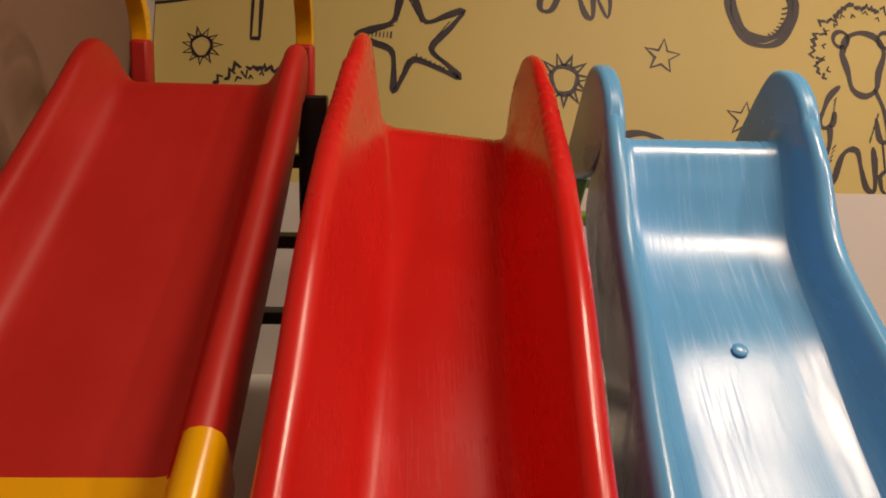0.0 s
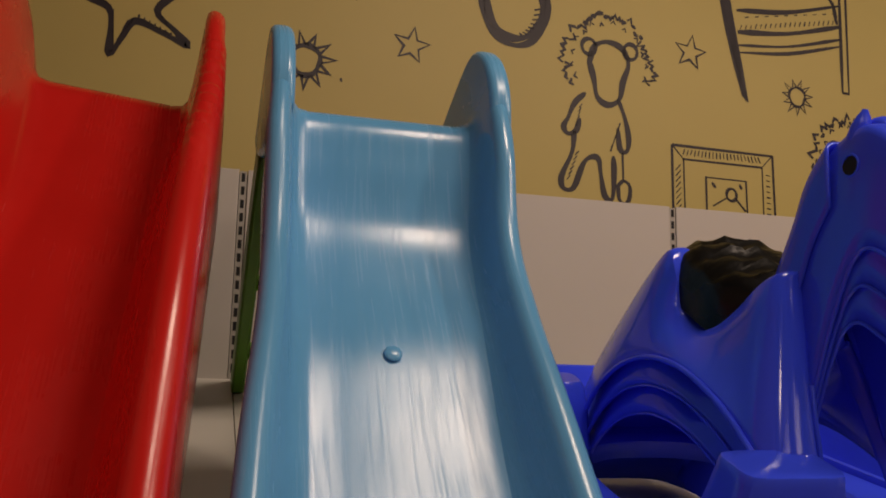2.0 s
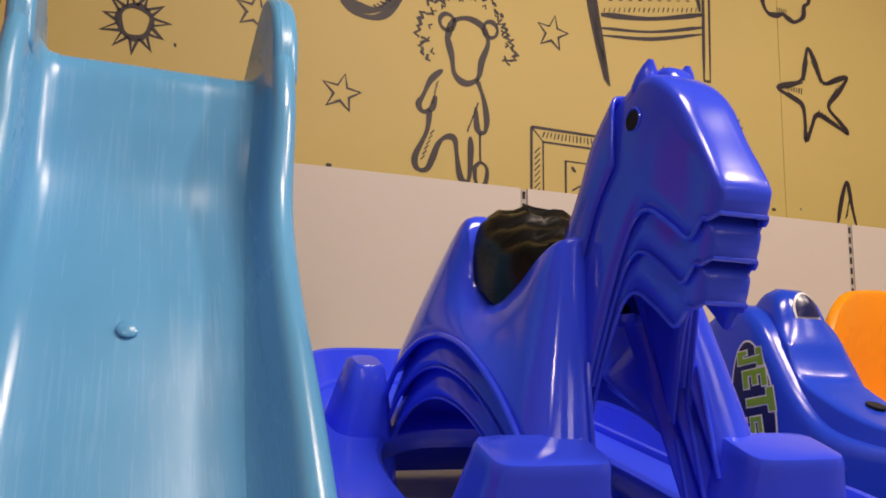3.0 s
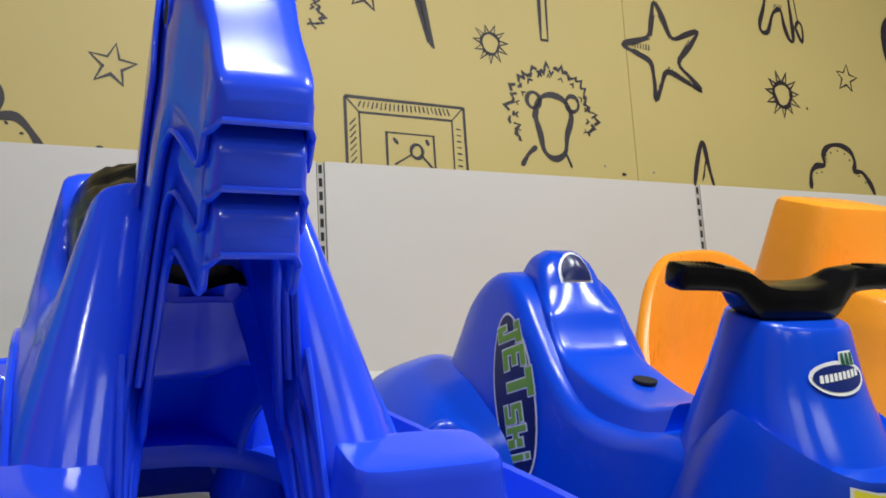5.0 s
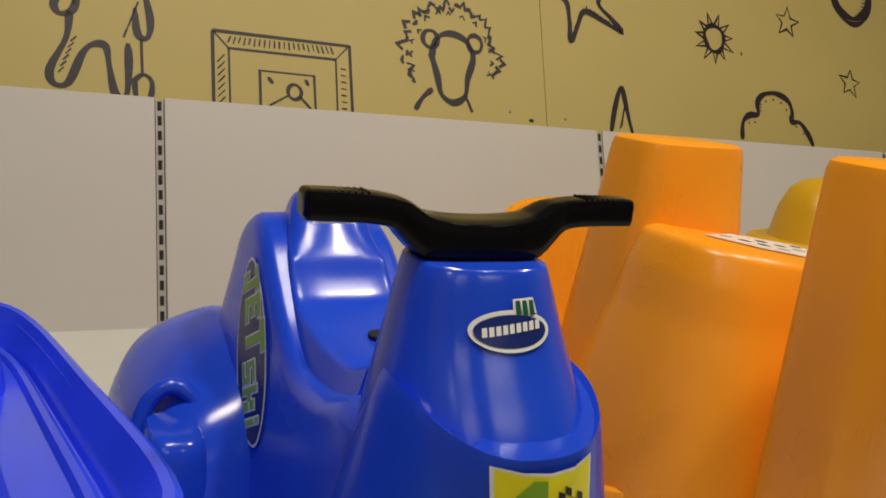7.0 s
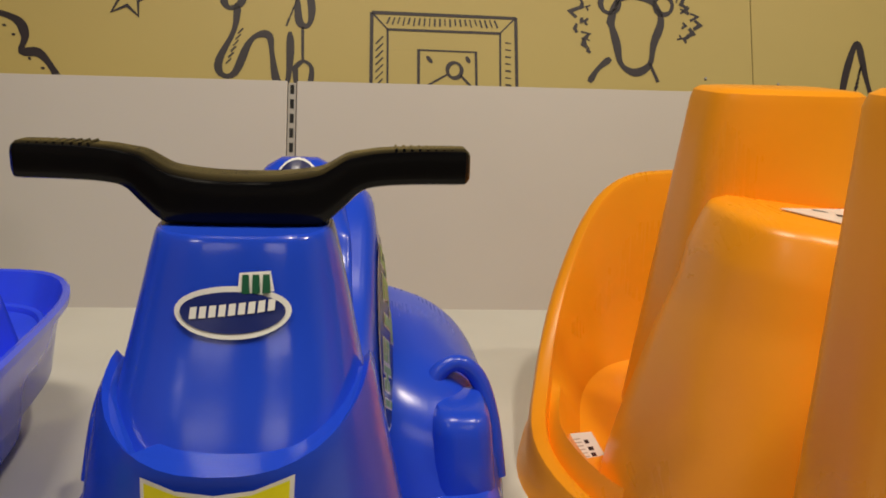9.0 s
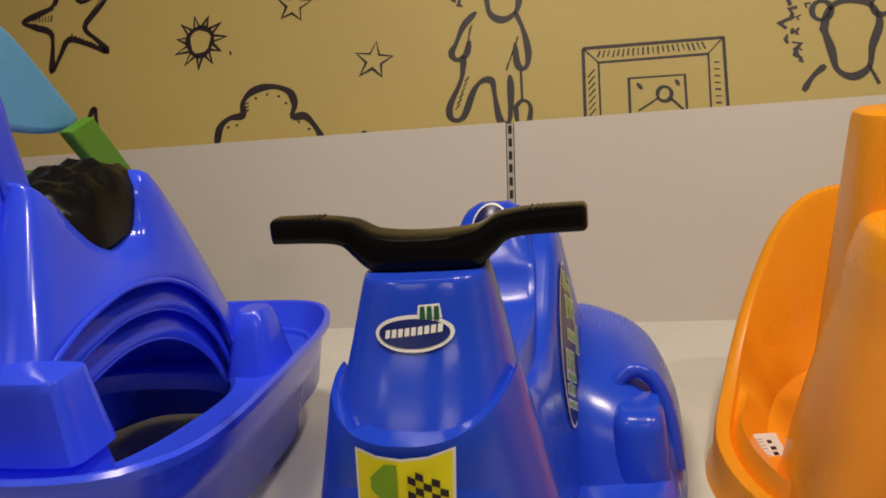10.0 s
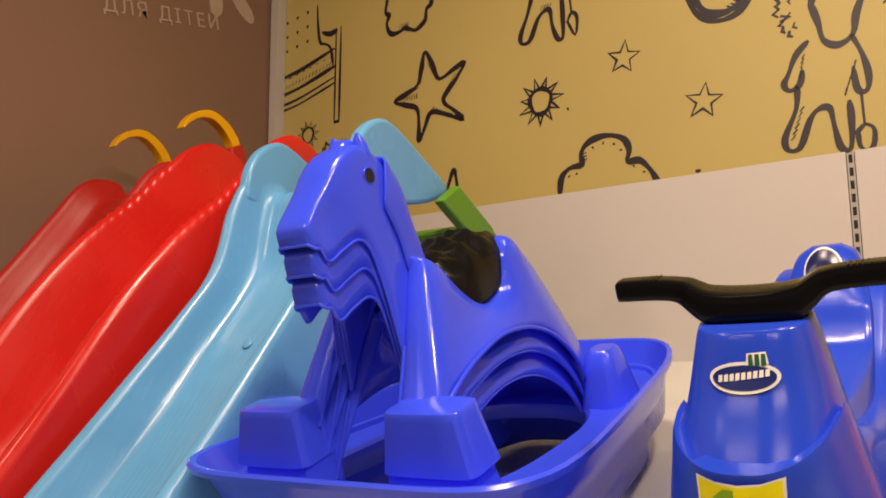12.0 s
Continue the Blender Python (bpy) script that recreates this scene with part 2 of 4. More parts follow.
wing_edge = glide([(-0.772, 0.872), (-0.742, 0.932), (-0.700, 0.972), (-0.655, 0.991), (-0.605, 0.993), (-0.560, 0.965), (-0.500, 0.905), (-0.440, 0.840), (-0.398, 0.790), (-0.430, 0.768), (-0.500, 0.764), (-0.600, 0.780), (-0.690, 0.805), (-0.772, 0.872)], 53)[:-1]
for s in (-1, 1):
    x0 = 0.346 + s * 0.157
    w = part("side_wing", extruded([tuple(p) for p in wing_edge], x0, x0 + s * 0.037), SKY, blue_slide)
    round_off(w, 0.015, 4)
    rx = 0.346 + (0.211 if s > 0 else -0.190)
    rail_run = [(-0.462, 0.778), (-0.345, 0.645), (-0.060, DECK)]
    bm = bmesh.new()
    rings = []
    for y, z in rail_run:
        rings.append([(rx, y + 0.045, z + 0.012), (rx + 0.030, y + 0.045, z + 0.012), (rx + 0.030, y - 0.045, z - 0.012 * (z > 0.2)), (rx, y - 0.045, z - 0.012 * (z > 0.2))])
    rings[-1] = [(a, b, DECK) for a, b, c in rings[-1]]
    round_off(part("ladder_rail", loft(rings), GREEN, blue_slide, "green plastic ladder rail"), 0.006)
for k in range(3):
    f = (k + 0.6) / 3.2
    y, z = -0.075 - 0.385 * f, DECK + 0.62 * f
    round_off(part("step", box(0.346 - 0.162, 0.346 + 0.190, y - 0.02, y + 0.05, z - 0.012, z + 0.012), GREEN, blue_slide), 0.006)
bm = bmesh.new()
bmesh.ops.create_uvsphere(bm, u_segments=14, v_segments=8, radius=0.013)
for v in bm.verts:
    v.co.z *= 0.28
part("bolt_cap", bm, SKY, blue_slide, "small domed bolt cap in the bed", pose(0.327, -1.000, 0.561, 36))

# plain red slide between the other two
red_slide = thing("red_slide", "plain glossy red plastic slide with pointed side ears", "slide")
RED2_ROWS = [
    (-0.360, 0.836, 0.136, 0.060, 0.10, 0.013, 0.03),
    (-0.395, 0.846, 0.136, 0.150, 0.12, 0.014, 0.03),
    (-0.440, 0.838, 0.134, 0.185, 0.14, 0.016, 0.03),
    (-0.500, 0.795, 0.128, 0.200, 0.18, 0.018, 0.055),
    (-0.640, 0.705, 0.114, 0.210, 0.24, 0.021, 0.055),
    (-0.800, 0.626, 0.112, 0.220, 0.23, 0.022, 0.055),
    (-1.000, 0.518, 0.112, 0.212, 0.23, 0.023, 0.055),
    (-1.200, 0.408, 0.114, 0.180, 0.25, 0.023, 0.055),
    (-1.400, 0.315, 0.118, 0.145, 0.28, 0.023, 0.055),
    (-1.600, 0.250, 0.124, 0.100, 0.30, 0.022, 0.03),
    (-1.780, 0.210, 0.130, 0.035, 0.24, 0.016, 0.03),
]
bm = slide_bed(RED2_ROWS, -0.108, 150)
for v in bm.verts:            # set slightly askew
    v.co.z -= 0.10 * (v.co.x + 0.108)
    v.co.x += 0.055 * min(0, v.co.y + 0.50)
for v in bm.verts:            # ribbed grip along the rims near the top
    if -0.92 < v.co.y < -0.60 and abs(v.co.x + 0.115) > 0.150:
        v.co.z += 0.0035 * math.sin((v.co.y + 0.60) * 2 * math.pi / 0.032)
part("bed", bm, RED, red_slide, "glossy red slide bed with ribbed rims")
for s in (-1, 1):
    bm = loft([[(-0.112 + s * 0.135 + dx, y + dy, z) for dx, dy in ((-0.02, -0.03), (0.02, -0.03), (0.02, 0.03), (-0.02, 0.03))] for y, z in ((-0.40, 0.78), (-0.27, 0.47), (-0.14, DECK))])
    round_off(part("ladder_rail", bm, BLACKP, red_slide, "black plastic ladder rail"), 0.006)
for k in range(3):
    f = (k + 0.6) / 3.2
    y, z = -0.15 - 0.25 * f, DECK + 0.60 * f
    round_off(part("step", box(-0.112 - 0.12, -0.112 + 0.12, y - 0.04, y + 0.04, z - 0.015, z + 0.015), BLACKP, red_slide), 0.005)

# red slide with yellow lower end and yellow hooked handles on a black frame
tall_slide = thing("handled_slide", "matt red plastic slide with yellow foot and yellow hooked handles", "slide")
CX1 = -0.605
R1 = [
    (-0.430, 0.925, 0.150, 0.045, 0.50, 0.016, 0.03),
    (-0.480, 0.938, 0.150, 0.060, 0.45, 0.018, 0.03),
    (-0.540, 0.930, 0.150, 0.064, 0.40, 0.019, 0.03),
    (-0.640, 0.858, 0.152, 0.066, 0.35, 0.020, 0.03),
    (-0.860, 0.704, 0.156, 0.070, 0.30, 0.021, 0.03),
    (-1.060, 0.575, 0.160, 0.074, 0.25, 0.022, 0.03),
    (-1.245, 0.462, 0.164, 0.078, 0.22, 0.023, 0.03),
]
R1Y = [
    (-1.242, 0.4645, 0.166, 0.080, 0.22, 0.026, 0.035),
    (-1.420, 0.362, 0.168, 0.080, 0.22, 0.027, 0.035),
    (-1.600, 0.272, 0.170, 0.075, 0.22, 0.027, 0.035),
    (-1.780, 0.215, 0.170, 0.050, 0.22, 0.024, 0.03),
    (-1.900, 0.200, 0.170, 0.030, 0.22, 0.018, 0.03),
]
for name, rows, n, mat, label in (("bed", R1, 56, RED_DARK, "matt red upper slide bed"), ("foot_section", R1Y, 30, YELLOW, "yellow lower slide section")):
    bm = slide_bed(rows, CX1, n)
    for v in bm.verts:            # runs slightly askew
        v.co.x += 0.055 * min(0, v.co.y + 0.60)
    part(name, bm, mat, tall_slide, label)
for hx in (-0.795, -0.425):
    round_off(part("handle_socket", loft([[(hx + a, -0.205 + b, z) for a, b in ((-0.021, -0.03), (0.021, -0.03), (0.021, 0.03), (-0.021, 0.03))] for z in (0.88, 0.96, 1.03)]), RED_DARK, tall_slide, "red handle socket"), 0.008)
    hook = glide([(-0.205, 1.030, 0.030), (-0.210, 1.060, 0.030), (-0.232, 1.105, 0.028), (-0.275, 1.145, 0.024), (-0.330, 1.152, 0.019), (-0.375, 1.138, 0.013), (-0.405, 1.118, 0.005)], 22)
    rings = []
    for i, (y, z, h) in enumerate(hook):
        a, b = hook[max(i - 1, 0)], hook[min(i + 1, 21)]
        t = Vector((b[0] - a[0], b[1] - a[1])).normalized()
        ny, nz = -t.y, t.x
        rings.append([(hx + sx * 0.019, y + sn * h * ny, z + sn * h * nz) for sx, sn in ((-1, -0.6), (1, -0.6), (1, 0.6), (-1, 0.6))])
    round_off(part("handle", loft(rings), YELLOW, tall_slide, "yellow hooked grab handle"), 0.006, 3)
    px = -0.388 if hx > -0.6 else -0.815
    round_off(part("ladder_rail", loft([[(px + a, y + b, z) for a, b in ((-0.030, -0.030), (0.030, -0.030), (0.030, 0.030), (-0.030, 0.030))] for y, z in ((-0.40, 0.92), (-0.36, 0.55), (-0.30, DECK))]), BLACKM, tall_slide, "black frame leg"), 0.005)
for z, y in ((0.42, -0.335), (0.60, -0.36), (0.78, -0.385)):
    round_off(part("step", box(-0.80, -0.41, y - 0.03, y + 0.03, z - 0.014, z + 0.014), BLACKM, tall_slide), 0.005)


# ---- rocking horses, nested in a stack ----
HX = 0.883


def channel(rows, n, cx=0.0, steps=5):
    """An inverted U along a spine. rows: spine y, z; edge y, z; half width at the spine, half width at the edge."""
    rings = []
    for sy, sz, ey, ez, wt, wb in glide(rows, n):
        ring = []
        for k in range(steps + 1):
            f = k / steps
            ring.append((-(wb + (wt - wb) * f ** 1.5), ey + (sy - ey) * f * 0.90, ez + (sz - ez) * f * 0.90))
        for k in range(1, 8):
            a = math.pi * k / 8
            c = math.cos(a)
            up = 0.90 + 0.10 * math.sin(a) ** 0.7
            ring.append((-wt * math.copysign(abs(c) ** 0.75, c), ey + (sy - ey) * up, ez + (sz - ez) * up))
        for k in range(steps, -1, -1):
            f = k / steps
            ring.append((wb + (wt - wb) * f ** 1.5, ey + (sy - ey) * f * 0.90, ez + (sz - ez) * f * 0.90))
        rings.append([(cx + a, b, c) for a, b, c in ring])
    return rings


def open_loft(rings):
    return loft(rings, False, False)


# head and neck: spine, jaw edge, half widths; body: foot of the side wall, its crest
HEAD = [
    (-1.350, 0.822, -1.349, 0.808, 0.027, 0.030),
    (-1.345, 0.838, -1.341, 0.800, 0.033, 0.036),
    (-1.325, 0.857, -1.333, 0.797, 0.035, 0.038),
    (-1.292, 0.886, -1.321, 0.775, 0.035, 0.039),
    (-1.255, 0.920, -1.290, 0.785, 0.038, 0.043),
    (-1.220, 0.938, -1.256, 0.793, 0.041, 0.048),
    (-1.185, 0.940, -1.238, 0.776, 0.042, 0.052),
    (-1.146, 0.912, -1.232, 0.735, 0.042, 0.056),
    (-1.122, 0.860, -1.232, 0.680, 0.044, 0.062),
    (-1.116, 0.805, -1.234, 0.630, 0.047, 0.067),
    (-1.108, 0.755, -1.238, 0.580, 0.050, 0.073),
    (-1.102, 0.700, -1.243, 0.520, 0.055, 0.080),
]
BODY = [
    (0.082, -1.300, 0.500, 0.036, -1.140, 0.722),
    (0.096, -1.312, 0.500, 0.055, -1.155, 0.732),
    (0.120, -1.316, 0.500, 0.076, -1.158, 0.735),
    (0.144, -1.308, 0.500, 0.091, -1.148, 0.732),
    (0.156, -1.280, 0.515, 0.099, -1.125, 0.710),
    (0.157, -1.240, 0.538, 0.103, -1.095, 0.670),
    (0.156, -1.170, 0.562, 0.106, -1.055, 0.632),
    (0.153, -1.075, 0.574, 0.107, -1.011, 0.617),
    (0.151, -0.990, 0.564, 0.109, -0.966, 0.638),
    (0.150, -0.925, 0.540, 0.111, -0.940, 0.690),
    (0.150, -0.875, 0.508, 0.109, -0.905, 0.714),
    (0.150, -0.830, 0.465, 0.106, -0.845, 0.655),
    (0.150, -0.800, 0.420, 0.104, -0.775, 0.560),
    (0.150, -0.780, 0.370, 0.102, -0.712, 0.468),
    (0.150, -0.765, 0.310, 0.100, -0.675, 0.400),
]


def body_ring(q):
    """One section of the body from one foot over the crest to the other."""
    xb, yb, zb, xt, yt, zt = q
    side = []
    for k in range(8):
        f = k / 7
        w = xb + (xt - xb) * f ** 1.3
        side.append((w, yb + (yt - yb) * f, zb + (zt - zb) * f * 0.985))
    for k in range(1, 4):
        a = 0.5 * math.pi * k / 3
        side.append((xt - 0.030 * (1 - math.cos(a)), yt + 0.004 * math.sin(a), zt - 0.004 + 0.010 * math.sin(a)))
    side.append((xt * 0.4, yt + 0.006, zt - 0.006))
    return [(-a, b, c) for a, b, c in side] + [(a, b, c) for a, b, c in reversed(side)]


def rocking_horse(m, top, slim):
    """Hollow blow-moulded horse on a wide rocker tray; y ahead is minus, heights as the uppermost one stands."""
    ob = thing("rocking_horse", "royal blue hollow plastic rocking horse" + (" with black film saddle" if top else " nested in a stack"), "rocking horse", m, "stacked rocking horses")
    head = [(a, b, c, d, e * slim, f * slim) for a, b, c, d, e, f in HEAD[:12 if top else 10]]
    rings = channel(head, 60)
    bm = open_loft(rings)
    bm.verts.ensure_lookup_table()
    bm.faces.new([bm.verts[i] for i in range(len(rings[0]))])
    for v in bm.verts:            # hollow cheeks ahead of the jaw, faint creases across the muzzle
        q = ((v.co.y + 1.295) / 0.026) ** 2 + ((v.co.z - 0.835) / 0.022) ** 2
        v.co.x *= 1 - 0.10 * math.exp(-q)
        if v.co.y < -1.315 and v.co.z < 0.836:
            v.co.x *= 1 + 0.012 * math.sin(v.co.z * 2 * math.pi / 0.016)
    thicken(part("head_and_neck", bm, BLUE, ob, "", None, 60), 0.004)
    g = glide(head, 60)
    lip = [(-q[5], q[2], q[3]) for q in reversed(g)] + [(q[5], q[2], q[3]) for q in g]
    part("jaw_lip", tube(lip, 0.0026, 8), BLUE, ob)
    if top:
        crest = [(sy + 0.003, sz, sy + 0.40 * (ey - sy), sz + 0.40 * (ez - sz) - 0.010, wt + 0.003, wt + 0.30 * (wb - wt) + 0.005) for sy, sz, ey, ez, wt, wb in head[7:]]
        thicken(part("mane_fold", open_loft(channel(crest, 30)), BLUE, ob), 0.004)
        for s in (-1, 1):
            ear = [[(s * 0.026 + a, b - 1.176, z) for a, b in squircle(0, 0, 0.014 * k, 0.011 * k, 14, 2.2)] for z, k in ((0.918, 1.25), (0.936, 1.0), (0.948, 0.62), (0.957, 0.22))]
            part("ear", loft(ear), BLUE, ob)
            bm = bmesh.new()
            bmesh.ops.create_cone(bm, cap_ends=True, segments=20, radius1=0.0125, radius2=0.0125, depth=0.005)
            part("eye_hole", bm, SLOT, ob, "dark round eye hole", pose(s * 0.0445, -1.193, 0.886, 0, 90 - s * 5))
            part("eye_rim", tube([(s * 0.0462, -1.193 + 0.0135 * math.cos(k * math.pi / 8), 0.886 + 0.0135 * math.sin(k * math.pi / 8)) for k in range(17)], 0.0016, 6, False), BLUE, ob)
        tuft = glide([(-1.212, 0.938, 0.016), (-1.198, 0.949, 0.019), (-1.180, 0.950, 0.019), (-1.160, 0.934, 0.016)], 10)
        part("forelock", loft([[(a, y, z - 0.012 + b) for a, b in squircle(0, 0, w, 0.012, 16, 2.6)] for y, z, w in tuft]), BLUE, ob)
    body = [(a * slim, b, c, d * slim, e, f) for a, b, c, d, e, f in BODY]
    bg = glide(body, 70)
    thicken(part("barrel", open_loft([body_ring(q) for q in bg]), BLUE, ob, "", None, 55), 0.004)
    for s in (-1, 1):
        arch = [(s * (q[0] + 0.001), q[1], q[2]) for q in bg if q[1] > -1.285 and q[2] > 0.33]
        part("arch_lip", tube(arch, 0.0042 if top else 0.002, 8), BLUE, ob)
        shin = [(s * q[0], q[1], q[2]) for q in glide([(0.082 * slim, -1.302, 0.500), (0.078 * slim, -1.252, 0.585), (0.076 * slim, -1.236, 0.612)], 8)]
        part("leg_lip", tube(shin, 0.0032, 8), BLUE, ob)
        blk = [[(s * (0.158 + 0.012 * (k - 1)) * (0.5 + 0.5 * slim) + a, -1.310 - 0.02 * (k - 1) + b, z) for a, b in squircle(0, 0, 0.068 * k, 0.038 * k, 32, 6)] for z, k in ((0.452, 1.26), (0.470, 1.20), (0.530, 1.02), (0.538, 1.0), (0.542, 0.97), (0.543, 0.90))]
        part("foot_block", loft(blk), BLUE, ob)
        lug = [[(s * 0.178 * slim + a, -0.752 + b, z) for a, b in squircle(0, 0, 0.030 * k, 0.036 * k, 20, 4)] for z, k in ((0.325, 1.75), (0.40, 1.25), (0.440, 0.92), (0.447, 0.70))]
        part("rear_lug", loft(lug), BLUE, ob)

    def lift(y):
        return 0.380 + 0.084 * min(1, max(0, (-y - 0.62) / 0.75)) ** 1.15
    rings = []
    tuck = 0.0 if top else 0.025 + 0.25 * (1 - slim)
    outer = ((-0.030, -0.120), (-0.016, -0.050), (-0.006, -0.016), (0.008, -0.010), (0.009, 0.0), (0.004, 0.004), (-0.003, 0.002), (-0.018, -0.036), (-0.026, -0.052))
    for grow, dz in outer:
        rings.append([(a * (1 - 0.46 * (b + 1.0)), b, lift(b) + dz) for a, b in squircle(0, -0.955, 0.322 + grow - tuck, 0.462 + grow - tuck, 96, 6.0)])
    if top:
        for hx, hy, dz in ((0.222, 0.335, -0.060), (0.203, 0.305, -0.058), (0.196, 0.294, -0.064), (0.192, 0.290, -0.095)):
            rings.append([(a * (1 - 0.12 * (b + 1.0)), b, lift(b) + dz) for a, b in squircle(0, -1.050, hx, hy, 96, 2.8)])
    else:
        rings = rings[:8]
    thicken(part("rocker_tray", loft(rings, True, False), BLUE, ob, "wide rimmed rocker tray"), 0.004)
    if top:
        rows = []
        for y, zt, w in glide([(-1.130, 0.722, 0.030), (-1.095, 0.722, 0.072), (-1.045, 0.722, 0.102), (-0.985, 0.732, 0.106), (-0.930, 0.740, 0.106), (-0.885, 0.730, 0.098), (-0.865, 0.700, 0.075)], 44):
            ring = []
            for k in range(19):
                a = math.pi * k / 18
                wr = (0.0045 * math.sin(y * 110 + k * 0.9) + 0.0035 * math.sin(y * 62 - k * 2.1) + 0.002 * math.sin(y * 240 + k)) * math.sin(a)
                ring.append((-w * math.cos(a), y, zt - 0.100 + (0.100 + wr) * math.sin(a) ** 0.5))
            rows.append(ring)
        part("saddle", loft(rows), VINYL, ob, "creased black film saddle cover")
    return ob


PITCH = 0.046
for k in range(3):
    rocking_horse(pose(HX, 0, -PITCH * (2 - k)), k == 2, (0.88, 0.94, 1.0)[k])


# ---- unseen lamps over the podium and the aisle, some added as fill ----
# First spot follows the handlebar's shadow; the other two are unseen added fill.
for lx, ly, watts, wide in ((2.45, -1.50, 36, 0.22), (3.70, -1.27, 30, 0.22), (-0.30, -2.6, 12, 0.22)):
    lamp("key_fill_spot", pose(lx, ly, 2.94), wide, watts)
    rings = [[(lx + r * math.cos(a * math.pi / 10), ly + r * math.sin(a * math.pi / 10), z) for a in range(20)] for z, r in ((2.999, 0.55 * wide), (2.955, 0.55 * wide), (2.950, 0.53 * wide), (2.985, 0.51 * wide))]
    tagged(part("spot_housing", loft(rings), BLACKM), "unseen round black housing for the key and fill spots", "ceiling light", "ceiling spotlights")
# First panel is placed from the slide's glare; the -3.6 pair is added fill.
for lx, ly, wide, deep, watts in ((1.15, -1.22, 0.75, 0.42, 44), (0.4, -3.6, 1.2, 0.6, 7), (2.6, -3.6, 1.2, 0.6, 10)):
    lamp("key_fill_panel", pose(lx, ly, 2.95), wide, watts, size_y=deep)
    tagged(part("panel_housing", box(lx - 0.5 * wide - 0.02, lx + 0.5 * wide + 0.02, ly - 0.5 * deep - 0.02, ly + 0.5 * deep + 0.02, 2.965, 2.999), PANEL), "unseen flat white housing for the key and fill panels", "ceiling light", "ceiling panels")


# ---- jet-ski rocker ----
JX = 1.512
jet = thing("jet_ski_rocker", "dark blue plastic jet-ski rocker with black handlebar and stickers", "ride-on toy")
# base skirt and foot boards
rings = []
for z, kx, ky in ((DECK, 1.0, 1.0), (0.20, 1.0, 1.0), (0.225, 0.96, 0.98), (0.235, 0.90, 0.95), (0.228, 0.5, 0.6)):
    rings.append([(JX + a * (1 - 0.35 * max(0, (-b - 0.95))), b, z) for a, b in squircle(0, -0.96, 0.265 * kx, 0.47 * ky, 64, 3.6)])
part("base", loft(rings), JETBLUE, jet)
# outer flanks: crest falls from the back rest, dips at the seat and rises to the front fairing
flank = [
    (-1.360, 0.440, -1.360, 0.190, 0.090, 0.150),
    (-1.270, 0.470, -1.270, 0.190, 0.098, 0.150),
    (-1.190, 0.474, -1.190, 0.190, 0.100, 0.142),
    (-1.110, 0.448, -1.110, 0.190, 0.100, 0.132),
    (-1.020, 0.440, -1.020, 0.190, 0.098, 0.126),
    (-0.950, 0.468, -0.950, 0.190, 0.096, 0.130),
    (-0.890, 0.515, -0.890, 0.190, 0.098, 0.142),
    (-0.830, 0.562, -0.830, 0.190, 0.099, 0.152),
    (-0.770, 0.580, -0.760, 0.190, 0.097, 0.158),
    (-0.720, 0.562, -0.690, 0.190, 0.097, 0.160),
    (-0.672, 0.505, -0.640, 0.190, 0.094, 0.156),
    (-0.632, 0.405, -0.600, 0.190, 0.086, 0.145),
    (-0.598, 0.290, -0.580, 0.190, 0.070, 0.125),
]


def capsule(rows, n, cx, power=2.2, steps=7):
    """Closed rounded sections along y. rows: top y, z; foot y, z; half width at the top, at the foot."""
    rings = []
    for sy, sz, ey, ez, wt, wb in glide(rows, n):
        ring = []
        side = []
        for k in range(steps + 1):
            f = k / steps
            side.append((wb + (wt - wb) * f ** 0.9, f * 0.90))
        for k in range(1, 5):
            a = 0.5 * math.pi * k / 5
            side.append((wt * (0.72 + 0.28 * math.cos(a)), 0.90 + 0.10 * math.sin(a)))
        side.append((wt * 0.45, 1.0))
        full = [(-w, f) for w, f in side] + [(w, f) for w, f in reversed(side)]
        rings.append([(cx + w, ey + (sy - ey) * f, ez + (sz - ez) * f) for w, f in full])
    return rings


part("flank_shell", loft(capsule(flank, 60, JX)), JETBLUE, jet)
seat = [
    (-1.160, 0.500, -1.160, 0.400, 0.060, 0.088),
    (-1.110, 0.478, -1.110, 0.400, 0.062, 0.086),
    (-1.050, 0.474, -1.050, 0.390, 0.066, 0.086),
    (-0.990, 0.480, -0.990, 0.390, 0.070, 0.086),
    (-0.935, 0.492, -0.935, 0.390, 0.071, 0.086),
    (-0.902, 0.515, -0.910, 0.400, 0.070, 0.084),
    (-0.868, 0.560, -0.890, 0.420, 0.066, 0.080),
    (-0.830, 0.606, -0.850, 0.440, 0.060, 0.075),
    (-0.800, 0.624, -0.800, 0.460, 0.052, 0.070),
    (-0.765, 0.614, -0.750, 0.460, 0.046, 0.066),
    (-0.742, 0.560, -0.730, 0.450, 0.044, 0.060),
    (-0.730, 0.500, -0.720, 0.440, 0.040, 0.055),
]
bm = loft(capsule(seat, 90, JX))
for v in bm.verts:            # shallow pressed dent at the foot of the back rest
    q = ((v.co.x - JX) / 0.042) ** 2 + ((v.co.y + 0.925) / 0.016) ** 2
    if v.co.z > 0.45 and q < 4:
        v.co.z -= 0.007 * math.exp(-q * 1.2)
for v in bm.verts:            # the back rest rounds off towards its sides
    if v.co.z > 0.54 and v.co.y > -0.90:
        v.co.z -= 8.0 * (v.co.x - JX) ** 2 * min(1.0, (v.co.z - 0.54) / 0.05)
part("seat", bm, JETBLUE, jet, "moulded seat with low back rest")
bm = bmesh.new()
bmesh.ops.create_cone(bm, cap_ends=True, segments=24, radius1=0.017, radius2=0.017, depth=0.004)
